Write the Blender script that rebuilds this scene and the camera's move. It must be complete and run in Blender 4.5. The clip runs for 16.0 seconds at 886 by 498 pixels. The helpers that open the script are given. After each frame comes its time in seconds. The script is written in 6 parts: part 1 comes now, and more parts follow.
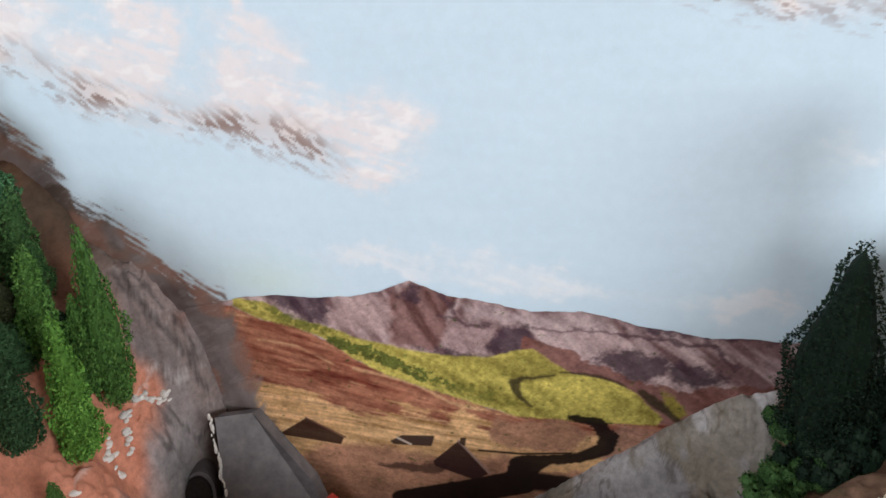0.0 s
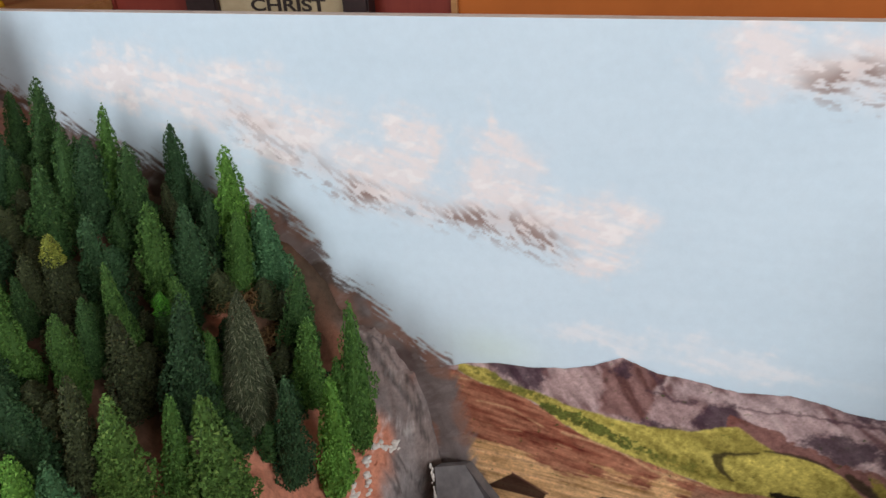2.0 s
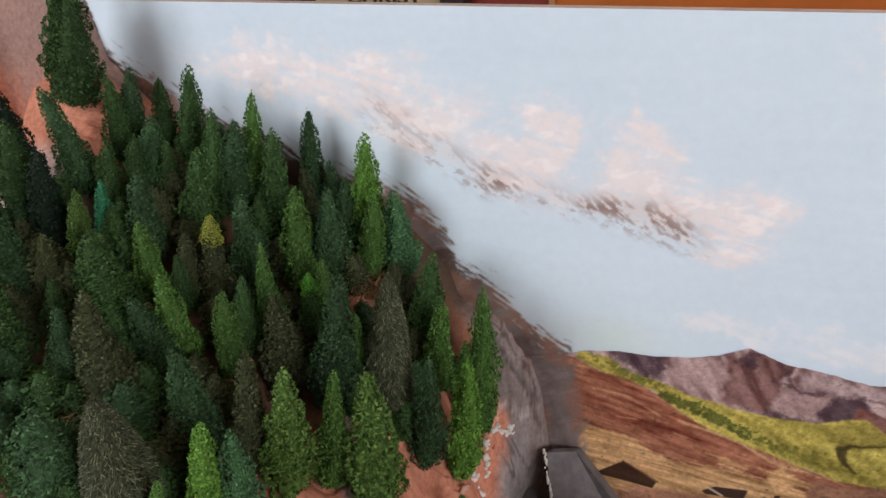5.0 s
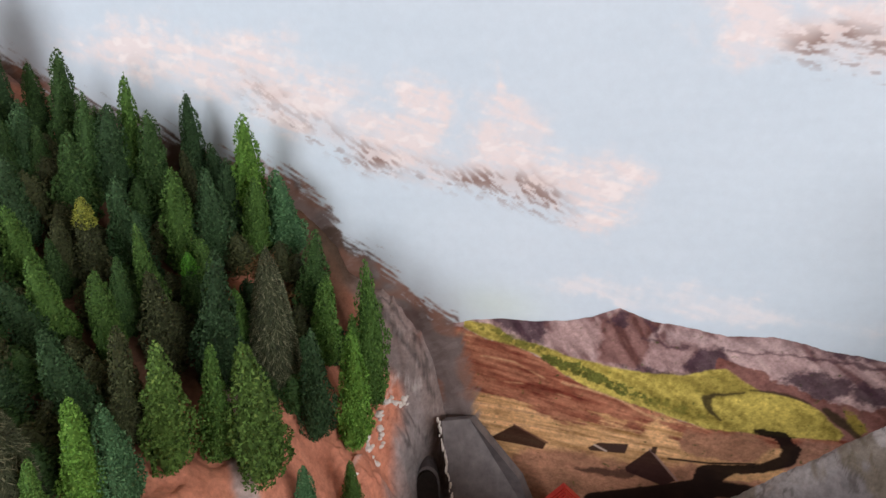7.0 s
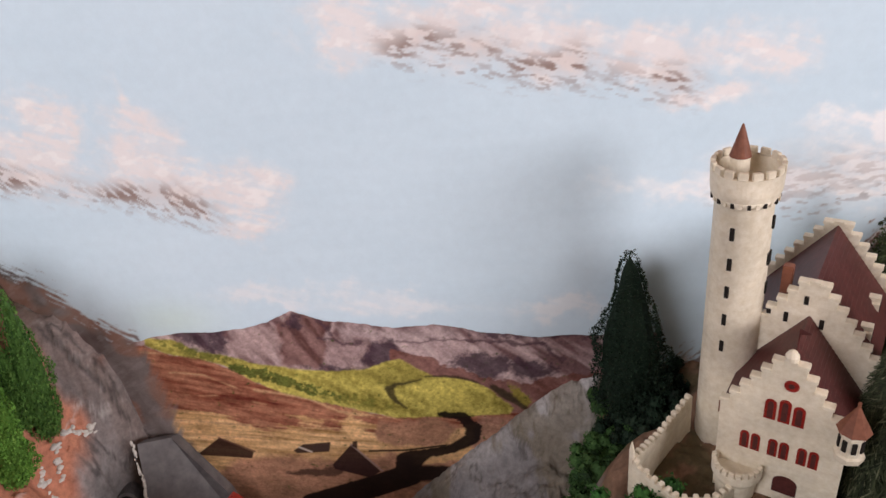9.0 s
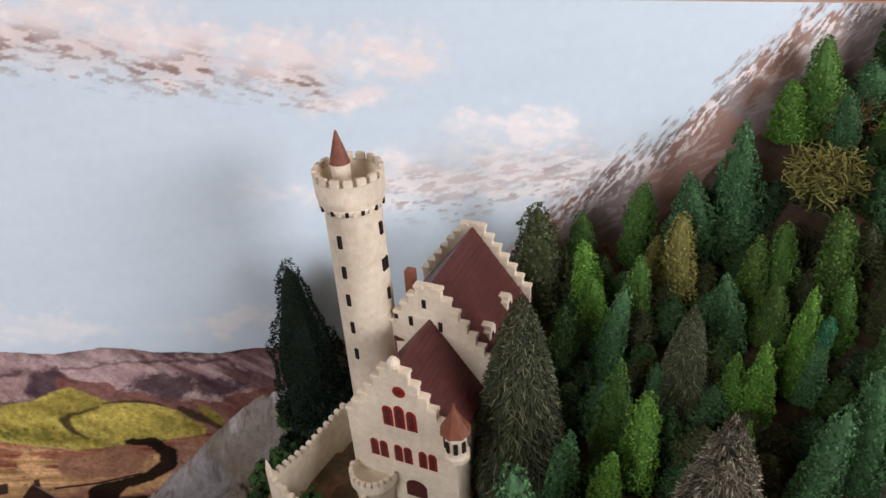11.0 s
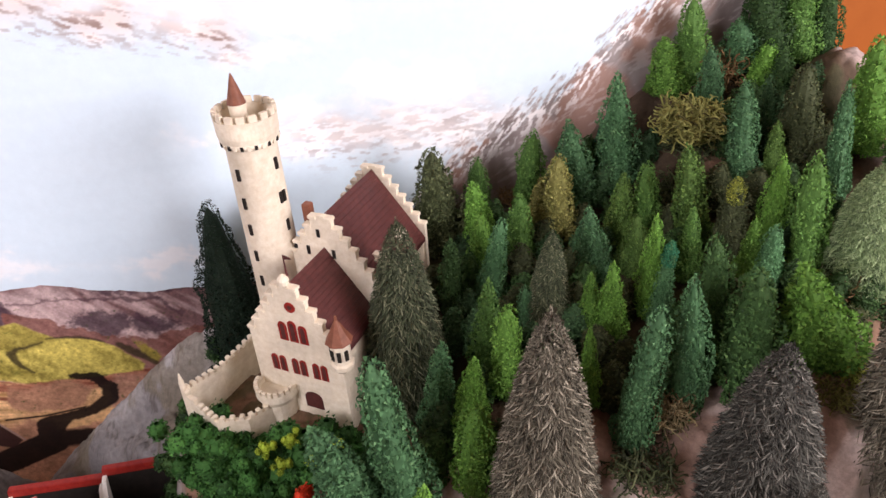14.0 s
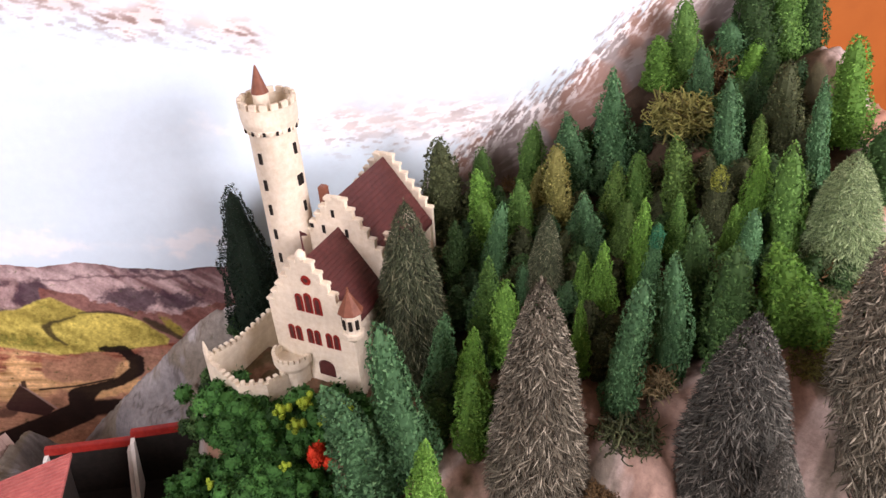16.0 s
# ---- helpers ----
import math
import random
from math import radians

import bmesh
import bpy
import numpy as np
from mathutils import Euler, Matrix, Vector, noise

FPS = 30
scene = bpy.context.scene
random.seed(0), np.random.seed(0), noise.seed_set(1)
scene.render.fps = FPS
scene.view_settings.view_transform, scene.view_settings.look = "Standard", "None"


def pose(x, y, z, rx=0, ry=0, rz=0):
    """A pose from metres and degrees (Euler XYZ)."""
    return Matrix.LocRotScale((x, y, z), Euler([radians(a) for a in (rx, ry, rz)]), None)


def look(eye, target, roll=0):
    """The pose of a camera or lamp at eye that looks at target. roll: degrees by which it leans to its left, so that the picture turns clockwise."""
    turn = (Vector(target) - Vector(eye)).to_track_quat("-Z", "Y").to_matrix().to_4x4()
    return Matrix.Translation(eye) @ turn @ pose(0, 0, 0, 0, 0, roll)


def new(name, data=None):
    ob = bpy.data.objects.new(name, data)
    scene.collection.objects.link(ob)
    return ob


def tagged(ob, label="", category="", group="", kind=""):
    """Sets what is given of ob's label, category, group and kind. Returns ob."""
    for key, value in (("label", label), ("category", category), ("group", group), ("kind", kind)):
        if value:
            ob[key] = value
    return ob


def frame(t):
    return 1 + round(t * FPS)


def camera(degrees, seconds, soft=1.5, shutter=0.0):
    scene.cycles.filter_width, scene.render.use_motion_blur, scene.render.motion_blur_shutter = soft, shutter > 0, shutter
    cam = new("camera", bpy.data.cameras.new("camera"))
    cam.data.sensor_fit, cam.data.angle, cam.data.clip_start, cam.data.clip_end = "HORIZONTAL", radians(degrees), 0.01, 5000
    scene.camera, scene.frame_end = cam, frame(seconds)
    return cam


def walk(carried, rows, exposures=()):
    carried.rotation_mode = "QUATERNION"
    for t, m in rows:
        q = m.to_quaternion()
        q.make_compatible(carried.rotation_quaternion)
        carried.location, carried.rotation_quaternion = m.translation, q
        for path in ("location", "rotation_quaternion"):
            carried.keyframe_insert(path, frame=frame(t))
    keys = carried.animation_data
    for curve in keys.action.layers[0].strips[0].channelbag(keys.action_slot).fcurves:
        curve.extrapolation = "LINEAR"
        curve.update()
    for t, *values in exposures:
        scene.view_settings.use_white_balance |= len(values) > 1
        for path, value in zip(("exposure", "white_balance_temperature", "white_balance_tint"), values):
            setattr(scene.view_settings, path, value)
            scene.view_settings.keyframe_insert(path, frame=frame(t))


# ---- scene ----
cam = camera(63.2, 16.0)
PATH = [
    (0, (0.049, 0.102, 1.594), (-0.195, 1.773, 0.522), 1.0),
    (0.5, (0.032, 0.094, 1.617), (-0.344, 1.76, 0.577), -1.0),
    (1, (0.007, 0.071, 1.64), (-0.469, 1.725, 0.621), -2.0),
    (1.5, (0.001, 0.054, 1.651), (-0.56, 1.695, 0.656), -3.3),
    (2, (-0.018, 0.032, 1.673), (-0.631, 1.67, 0.703), -3.6),
    (2.5, (-0.027, 0.013, 1.689), (-0.682, 1.649, 0.742), -3.7),
    (3, (-0.044, -0.006, 1.693), (-0.748, 1.617, 0.76), -4.1),
    (3.5, (-0.074, -0.005, 1.682), (-0.83, 1.575, 0.716), -4.1),
    (6, (-0.112, -0.033, 1.677), (-0.704, 1.601, 0.688), -2.9),
    (6.5, (-0.093, -0.035, 1.672), (-0.64, 1.61, 0.674), -2.6),
    (7, (-0.052, -0.035, 1.668), (-0.553, 1.627, 0.674), -2.9),
    (7.5, (-0.022, -0.034, 1.671), (-0.463, 1.643, 0.674), -2.4),
    (8, (0.025, -0.029, 1.661), (-0.344, 1.669, 0.671), -2.7),
    (8.5, (0.072, -0.021, 1.668), (-0.187, 1.694, 0.672), -1.7),
    (9, (0.152, -0.009, 1.667), (0.035, 1.721, 0.669), -1.3),
    (9.5, (0.22, 0.0, 1.668), (0.235, 1.735, 0.673), -0.6),
    (10, (0.273, 0.01, 1.661), (0.404, 1.739, 0.665), 0.8),
    (12.5, (0.399, -0.019, 1.674), (0.725, 1.683, 0.675), 2.6),
    (13, (0.415, -0.036, 1.657), (0.744, 1.66, 0.649), 2.5),
    (13.5, (0.419, -0.056, 1.66), (0.724, 1.641, 0.646), 2.5),
    (14, (0.421, -0.087, 1.66), (0.702, 1.613, 0.645), 2.7),
    (14.5, (0.421, -0.118, 1.673), (0.694, 1.582, 0.656), 2.9),
    (15, (0.427, -0.137, 1.678), (0.665, 1.566, 0.657), 2.4),
    (15.5, (0.432, -0.149, 1.677), (0.672, 1.556, 0.66), 2.3),
    (16, (0.422, -0.142, 1.67), (0.665, 1.564, 0.656), 2.8),
]
EXPOSURES = [(0.0, 0.2, 6250, 10), (2.0, 0.06, 6400, 11), (3.0, -0.08, 6500, 13), (5.0, 0.05, 6600, 16), (7.0, 0.15, 6700, 18), (9.0, 0.03, 6650, 18), (12.5, 0.02, 6600, 18), (13.2, 0.3, 6650, 19), (14.0, 0.62, 6700, 24), (16.0, 0.74, 6750, 27)]
walk(cam, [(t, look(eye, target, roll)) for t, eye, target, roll in PATH], EXPOSURES)


# ---- light ----
world = bpy.data.worlds.new("room_air")
scene.world = world
world.use_nodes = True
world.node_tree.nodes["Background"].inputs[0].default_value = (1.0, 0.96, 0.92, 1)
world.node_tree.nodes["Background"].inputs[1].default_value = 0.15


def area_lamp(name, eye, target, size, power, colour):
    data = bpy.data.lights.new(name, "AREA")
    data.shape, data.size, data.size_y, data.energy, data.color = "RECTANGLE", size[0], size[1], power, colour
    ob = new(name, data)
    ob.matrix_world = look(eye, target)
    return ob


area_lamp("window_light_west", (-1.25, -0.95, 2.1), (-0.1, 0.6, 1.2), (1.0, 0.75), 24, (0.98, 0.99, 1.0))
area_lamp("window_light_east", (1.75, -0.75, 2.05), (0.3, 0.6, 1.2), (1.0, 0.7), 34, (1.0, 0.99, 0.98))


# ---- materials ----
def material(name, rough=0.7, spec=0.3):
    m = bpy.data.materials.new(name)
    m.use_nodes = True
    b = m.node_tree.nodes["Principled BSDF"]
    b.inputs["Roughness"].default_value = rough
    b.inputs["Specular IOR Level"].default_value = spec
    return m, m.node_tree.nodes, m.node_tree.links, b


def noise_node(nodes, links, scale, detail=4.0, rough=0.6, stretch=None):
    n = nodes.new("ShaderNodeTexNoise")
    n.inputs["Scale"].default_value, n.inputs["Detail"].default_value, n.inputs["Roughness"].default_value = scale, detail, rough
    c = nodes.new("ShaderNodeTexCoord")
    if stretch:
        mp = nodes.new("ShaderNodeMapping")
        mp.inputs["Scale"].default_value = stretch
        links.new(c.outputs["Object"], mp.inputs[0])
        links.new(mp.outputs[0], n.inputs["Vector"])
    else:
        links.new(c.outputs["Object"], n.inputs["Vector"])
    return n


def ramp(nodes, links, source, stops):
    r = nodes.new("ShaderNodeValToRGB")
    while len(r.color_ramp.elements) < len(stops):
        r.color_ramp.elements.new(0.5)
    for e, (p, c) in zip(r.color_ramp.elements, stops):
        e.position, e.color = p, (*c, 1)
    links.new(source, r.inputs[0])
    return r


def bump(nodes, links, b, source, strength, distance):
    n = nodes.new("ShaderNodeBump")
    n.inputs["Strength"].default_value, n.inputs["Distance"].default_value = strength, distance
    links.new(source, n.inputs["Height"])
    links.new(n.outputs[0], b.inputs["Normal"])


def speckled(name, dark, light, scale, rough=0.7, relief=0.0004, spec=0.3, stretch=None, coarse=None):
    """A surface of two tones, mottled at a fine and a coarse scale, with fine relief."""
    m, nodes, links, b = material(name, rough, spec)
    n = noise_node(nodes, links, scale, 6.0, 0.65, stretch)
    r = ramp(nodes, links, n.outputs["Fac"], [(0.3, dark), (0.7, light)])
    n2 = noise_node(nodes, links, coarse or scale * 0.17, 3.0)
    mix = nodes.new("ShaderNodeMix")
    mix.data_type, mix.blend_type = "RGBA", "MULTIPLY"
    mix.inputs["Factor"].default_value = 0.5
    r2 = ramp(nodes, links, n2.outputs["Fac"], [(0.3, (0.6, 0.6, 0.6)), (0.65, (1.1, 1.1, 1.1))])
    links.new(r.outputs[0], mix.inputs["A"])
    links.new(r2.outputs[0], mix.inputs["B"])
    links.new(mix.outputs["Result"], b.inputs["Base Color"])
    bump(nodes, links, b, n.outputs["Fac"], 0.6, relief)
    return m


def painted(name, rough, grain, relief, spec=0.3, low=0.82, high=1.12):
    """Colour from the mesh's own paint layer, broken by a fine grain."""
    m, nodes, links, b = material(name, rough, spec)
    a = nodes.new("ShaderNodeVertexColor")
    a.layer_name = "paint"
    n = noise_node(nodes, links, grain, 5.0, 0.7)
    r = ramp(nodes, links, n.outputs["Fac"], [(0.25, (low, low, low)), (0.75, (high, high, high))])
    mix = nodes.new("ShaderNodeMix")
    mix.data_type, mix.blend_type = "RGBA", "MULTIPLY"
    mix.inputs["Factor"].default_value = 1.0
    links.new(a.outputs["Color"], mix.inputs["A"])
    links.new(r.outputs[0], mix.inputs["B"])
    links.new(mix.outputs["Result"], b.inputs["Base Color"])
    bump(nodes, links, b, n.outputs["Fac"], 0.7, relief)
    return m


def foliage(name, dark, mid, light, needles=False):
    """Flock and needles: every scrap has its own tone."""
    m, nodes, links, b = material(name, 0.75, 0.25)
    g = nodes.new("ShaderNodeNewGeometry")
    stops = [(0.0, dark), (0.4, [0.7 * v for v in mid]), (0.8, mid), (1.0, [0.3 * a + 0.7 * b for a, b in zip(mid, light)])] if needles else [(0.0, dark), (0.3, [0.8 * v for v in mid]), (0.88, [1.05 * v for v in mid]), (1.0, [0.45 * a + 0.55 * b for a, b in zip(mid, light)])]
    r = ramp(nodes, links, g.outputs["Random Per Island"], stops)
    o = nodes.new("ShaderNodeObjectInfo")
    h = nodes.new("ShaderNodeHueSaturation")
    mr = nodes.new("ShaderNodeMapRange")
    mr.inputs["To Min"].default_value, mr.inputs["To Max"].default_value = 0.80, 1.34
    links.new(o.outputs["Random"], mr.inputs["Value"])
    links.new(mr.outputs[0], h.inputs["Value"])
    links.new(r.outputs[0], h.inputs["Color"])
    links.new(h.outputs[0], b.inputs["Base Color"])
    return m


LEAF = {
    "green": foliage("leaf_green", (0.020, 0.055, 0.014), (0.083, 0.191, 0.039), (0.177, 0.311, 0.077)),
    "bright": foliage("leaf_bright_green", (0.030, 0.084, 0.014), (0.123, 0.288, 0.045), (0.255, 0.435, 0.094)),
    "teal": foliage("leaf_blue_green", (0.018, 0.054, 0.026), (0.076, 0.194, 0.081), (0.177, 0.326, 0.151)),
    "emerald": foliage("leaf_emerald", (0.010, 0.060, 0.032), (0.030, 0.185, 0.092), (0.090, 0.300, 0.165)),
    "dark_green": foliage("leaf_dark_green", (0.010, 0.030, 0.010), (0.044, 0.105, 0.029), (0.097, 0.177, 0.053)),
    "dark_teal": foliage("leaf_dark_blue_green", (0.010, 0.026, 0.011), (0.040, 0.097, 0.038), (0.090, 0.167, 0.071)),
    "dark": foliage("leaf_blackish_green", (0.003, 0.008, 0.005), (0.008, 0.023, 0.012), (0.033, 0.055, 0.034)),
    "olive": foliage("leaf_olive", (0.062, 0.055, 0.019), (0.217, 0.217, 0.062), (0.397, 0.378, 0.143)),
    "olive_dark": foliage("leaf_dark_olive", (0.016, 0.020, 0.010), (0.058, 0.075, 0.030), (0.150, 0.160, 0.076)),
    "olive_green": foliage("leaf_olive_green", (0.021, 0.048, 0.011), (0.086, 0.174, 0.035), (0.213, 0.307, 0.075)),
    "yellow": foliage("leaf_yellow_green", (0.052, 0.065, 0.013), (0.207, 0.244, 0.039), (0.492, 0.462, 0.098)),
    "neon": foliage("leaf_neon_green", (0.025, 0.090, 0.012), (0.070, 0.260, 0.024), (0.150, 0.520, 0.060)),
    "olive_bristle": foliage("needle_olive", (0.018, 0.024, 0.014), (0.085, 0.108, 0.056), (0.340, 0.340, 0.215), True),
    "brown_bristle": foliage("needle_brown", (0.016, 0.014, 0.010), (0.130, 0.118, 0.086), (0.42, 0.385, 0.30), True),
    "grey_bristle": foliage("needle_grey", (0.012, 0.012, 0.010), (0.088, 0.088, 0.074), (0.33, 0.32, 0.275), True),
    "light_bristle": foliage("needle_pale_green", (0.052, 0.078, 0.039), (0.194, 0.283, 0.129), (0.370, 0.451, 0.254), True),
    "shrub": foliage("leaf_shrub", (0.009, 0.041, 0.009), (0.033, 0.121, 0.024), (0.069, 0.200, 0.040)),
    "lime": foliage("leaf_lime", (0.100, 0.160, 0.010), (0.300, 0.420, 0.040), (0.430, 0.537, 0.079)),
    "red": foliage("leaf_red", (0.400, 0.020, 0.010), (0.750, 0.060, 0.020), (0.848, 0.118, 0.040)),
    "lichen": foliage("lichen_tan", (0.085, 0.064, 0.032), (0.275, 0.222, 0.117), (0.405, 0.339, 0.192)),
    "straw": foliage("straw_brown", (0.042, 0.025, 0.011), (0.140, 0.084, 0.035), (0.231, 0.152, 0.071)),
}
BARK = speckled("bark", (0.05, 0.03, 0.02), (0.16, 0.1, 0.06), 300)
CREAM = speckled("cream_plastic", (0.70, 0.61, 0.46), (0.86, 0.79, 0.66), 180, 0.55, 0.0003, 0.4, coarse=25)
TILES = speckled("red_brown_roof", (0.06, 0.016, 0.015), (0.115, 0.032, 0.029), 160, 0.5, 0.0003, 0.4)
CLAY = speckled("clay_roof", (0.17, 0.06, 0.035), (0.26, 0.1, 0.06), 220, 0.55)
RED = speckled("red_paint", (0.22, 0.012, 0.01), (0.34, 0.03, 0.02), 200, 0.45)
DARK = speckled("dark_opening", (0.008, 0.006, 0.005), (0.02, 0.015, 0.012), 200, 0.8)
STONE_FLOOR = speckled("courtyard_floor", (0.16, 0.12, 0.06), (0.3, 0.24, 0.13), 220)
WHITE = speckled("white_paint", (0.68, 0.66, 0.62), (0.82, 0.8, 0.76), 120, 0.5)
PINK = speckled("pink_sheet", (0.42, 0.11, 0.1), (0.55, 0.18, 0.16), 150, 0.5)
TAN = speckled("tan_card", (0.32, 0.22, 0.19), (0.42, 0.3, 0.26), 90, 0.7)
SLATE = speckled("slate_grey", (0.10, 0.093, 0.1), (0.18, 0.168, 0.172), 70, 0.55, 0.0006, coarse=14)
ORANGE = speckled("orange_wall_paint", (0.42, 0.115, 0.018), (0.47, 0.135, 0.022), 14, 0.7, 0.0006)
MAROON = speckled("maroon_boards", (0.16, 0.022, 0.015), (0.23, 0.04, 0.025), 6, 0.5, 0.0005, stretch=(6, 6, 0.4))
WOOD = speckled("pine_board", (0.36, 0.17, 0.06), (0.52, 0.29, 0.12), 12, 0.45, 0.0003, stretch=(0.5, 6, 6))
FRAME = speckled("dark_frame", (0.018, 0.011, 0.011), (0.04, 0.025, 0.025), 40, 0.4)
PARCHMENT = speckled("parchment", (0.36, 0.29, 0.17), (0.5, 0.42, 0.27), 18, 0.7, 0.0002)
INK = speckled("dark_ink", (0.02, 0.015, 0.012), (0.04, 0.03, 0.025), 60, 0.7)
YELLOW = speckled("yellow_plastic", (0.6, 0.36, 0.02), (0.75, 0.48, 0.04), 60, 0.4)
BLACKISH = speckled("black_plumage", (0.015, 0.012, 0.012), (0.05, 0.04, 0.035), 60, 0.6)
PLASTER = speckled("room_plaster", (0.55, 0.48, 0.4), (0.66, 0.58, 0.5), 5, 0.8)
FLOORING = speckled("floor_boards", (0.16, 0.09, 0.05), (0.28, 0.17, 0.09), 3, 0.5, 0.0005, stretch=(1, 8, 1))
SKY_PAINT = painted("board_paint", 0.62, 90, 0.00012, 0.2, 0.965, 1.03)
PRINT = painted("poster_print", 0.65, 420, 0.0001, 0.12)
EARTH = painted("plaster_earth", 0.8, 150, 0.0016, 0.25, 0.66, 1.28)


# ---- mesh helpers ----
def part(name, bm, mat, parent=None, label=""):
    me = bpy.data.meshes.new(name)
    bm.normal_update()
    bm.to_mesh(me)
    bm.free()
    me.materials.append(mat)
    ob = new(name, me)
    if parent:
        ob.parent = parent
    if label:
        ob["label"] = label
    return ob


def from_arrays(name, verts, faces, mat, parent=None):
    me = bpy.data.meshes.new(name)
    me.from_pydata(verts, [], faces)
    me.materials.append(mat)
    ob = new(name, me)
    if parent:
        ob.parent = parent
    return ob


def smooth(ob):
    ob.data.polygons.foreach_set("use_smooth", [True] * len(ob.data.polygons))
    return ob


def box(bm, x0, x1, y0, y1, z0, z1, bevel=0.0):
    r = bmesh.ops.create_cube(bm, size=1, matrix=Matrix.Translation(((x0 + x1) / 2, (y0 + y1) / 2, (z0 + z1) / 2)) @ Matrix.Diagonal((x1 - x0, y1 - y0, z1 - z0, 1)))
    if bevel:
        es = {e for v in r["verts"] for e in v.link_edges}
        bmesh.ops.bevel(bm, geom=list(es), offset=bevel, segments=2, affect="EDGES")
    return bm


def lathe(bm, profile, seg=32, at=(0, 0, 0), cap=True):
    """Rings of (radius, height) round a vertical axis."""
    rings = []
    for r, z in profile:
        rings.append([bm.verts.new((at[0] + r * math.cos(2 * math.pi * i / seg), at[1] + r * math.sin(2 * math.pi * i / seg), at[2] + z)) for i in range(seg)])
    for a, b in zip(rings, rings[1:]):
        for i in range(seg):
            bm.faces.new((a[i], a[(i + 1) % seg], b[(i + 1) % seg], b[i]))
    if cap:
        bm.faces.new(rings[0][::-1])
        bm.faces.new(rings[-1])
    return bm


def prism(bm, outline, y0, y1):
    """An outline in x and z, pushed from y0 to y1."""
    a = [bm.verts.new((x, y0, z)) for x, z in outline]
    b = [bm.verts.new((x, y1, z)) for x, z in outline]
    n = len(a)
    bm.faces.new(a)
    bm.faces.new(b[::-1])
    for i in range(n):
        bm.faces.new((a[i], b[i], b[(i + 1) % n], a[(i + 1) % n]))
    bmesh.ops.recalc_face_normals(bm, faces=bm.faces[:])
    return bm


# ---- number noise for paint and plaster ----
TABLE = np.random.RandomState(7).rand(256, 256)


def value_noise(x, y):
    xi, yi = np.floor(x).astype(int), np.floor(y).astype(int)
    fx, fy = x - xi, y - yi
    fx, fy = fx * fx * (3 - 2 * fx), fy * fy * (3 - 2 * fy)
    g = lambda a, b: TABLE[a % 256, b % 256]
    return (g(xi, yi) * (1 - fx) + g(xi + 1, yi) * fx) * (1 - fy) + (g(xi, yi + 1) * (1 - fx) + g(xi + 1, yi + 1) * fx) * fy


def fbm(x, y, scale, octaves=5, shift=0.0, gain=0.55):
    total, amp, norm = 0.0, 1.0, 0.0
    for k in range(octaves):
        total = total + amp * value_noise(x * scale + 17.3 * k + shift, y * scale - 9.1 * k + shift * 1.7)
        norm += amp
        amp *= gain
        scale *= 2.03
    return total / norm


def strokes(x, y, angle, along, across, shift=0.0):
    """Streaky noise, drawn out along an angle in degrees."""
    c, s = math.cos(radians(angle)), math.sin(radians(angle))
    return fbm((x * c + y * s) * along, (-x * s + y * c) * across, 1.0, 3, shift)


def step_up(v, a, b):
    t = np.clip((v - a) / (b - a), 0, 1)
    return t * t * (3 - 2 * t)


def blend(base, colour, mask):
    return base * (1 - mask[..., None]) + np.array(colour) * mask[..., None]


def paint_layer(ob, colours):
    a = ob.data.color_attributes.new("paint", "FLOAT_COLOR", "POINT")
    rgba = np.ones((len(ob.data.vertices), 4), dtype=np.float32)
    rgba[:, :3] = np.clip(colours.reshape(-1, 3), 0.005, 0.95)
    a.data.foreach_set("color", rgba.ravel())


def grid_faces(nu, nv):
    i, j = np.meshgrid(np.arange(nu - 1), np.arange(nv - 1), indexing="ij")
    k = (i * nv + j).ravel()
    return np.stack([k, k + nv, k + nv + 1, k + 1], 1)


# ---- room ----
BACK = 1.15
TABLE_TOP = 0.90


def wall(name, x0, x1, y0, y1, z0, z1, mat, label):
    return tagged(part(name, box(bmesh.new(), x0, x1, y0, y1, z0, z1), mat), label, "wall", kind="structure")


wall("wall_north", -0.385, 3.0, BACK, BACK + 0.1, 0, 2.5, ORANGE, "smooth orange painted room wall behind the diorama")
maroon = wall("wall_north_boards", -3.0, -0.395, BACK, BACK + 0.1, 0, 2.5, MAROON, "maroon boarded wall behind the diorama")
tagged(part("trim", box(bmesh.new(), -0.395, -0.385, BACK - 0.006, BACK + 0.1, 0, 2.5), WOOD), "thin pale wooden strip between two wall colours", "trim", kind="structure")
for k in range(12):
    part("seam_batten", box(bmesh.new(), -0.68 - k * 0.19, -0.672 - k * 0.19, BACK - 0.004, BACK, 0, 2.5, 0.001), MAROON, maroon)
wall("wall_south", -3.0, 3.0, -2.6, -2.5, 0, 2.5, PLASTER, "pale plaster wall of the room")
wall("wall_west", -3.1, -3.0, -2.6, BACK + 0.1, 0, 2.5, PLASTER, "pale plaster wall of the room")
wall("wall_east", 3.0, 3.1, -2.6, BACK + 0.1, 0, 2.5, ORANGE, "orange painted wall of the room")
tagged(part("floor", box(bmesh.new(), -3.1, 3.1, -2.6, BACK + 0.1, -0.05, 0), FLOORING), "brown floor boards of the room", "floor", kind="structure")
tagged(part("ceiling", box(bmesh.new(), -3.1, 3.1, -2.6, BACK + 0.1, 2.5, 2.55), PLASTER), "pale plaster ceiling", "ceiling", kind="structure")

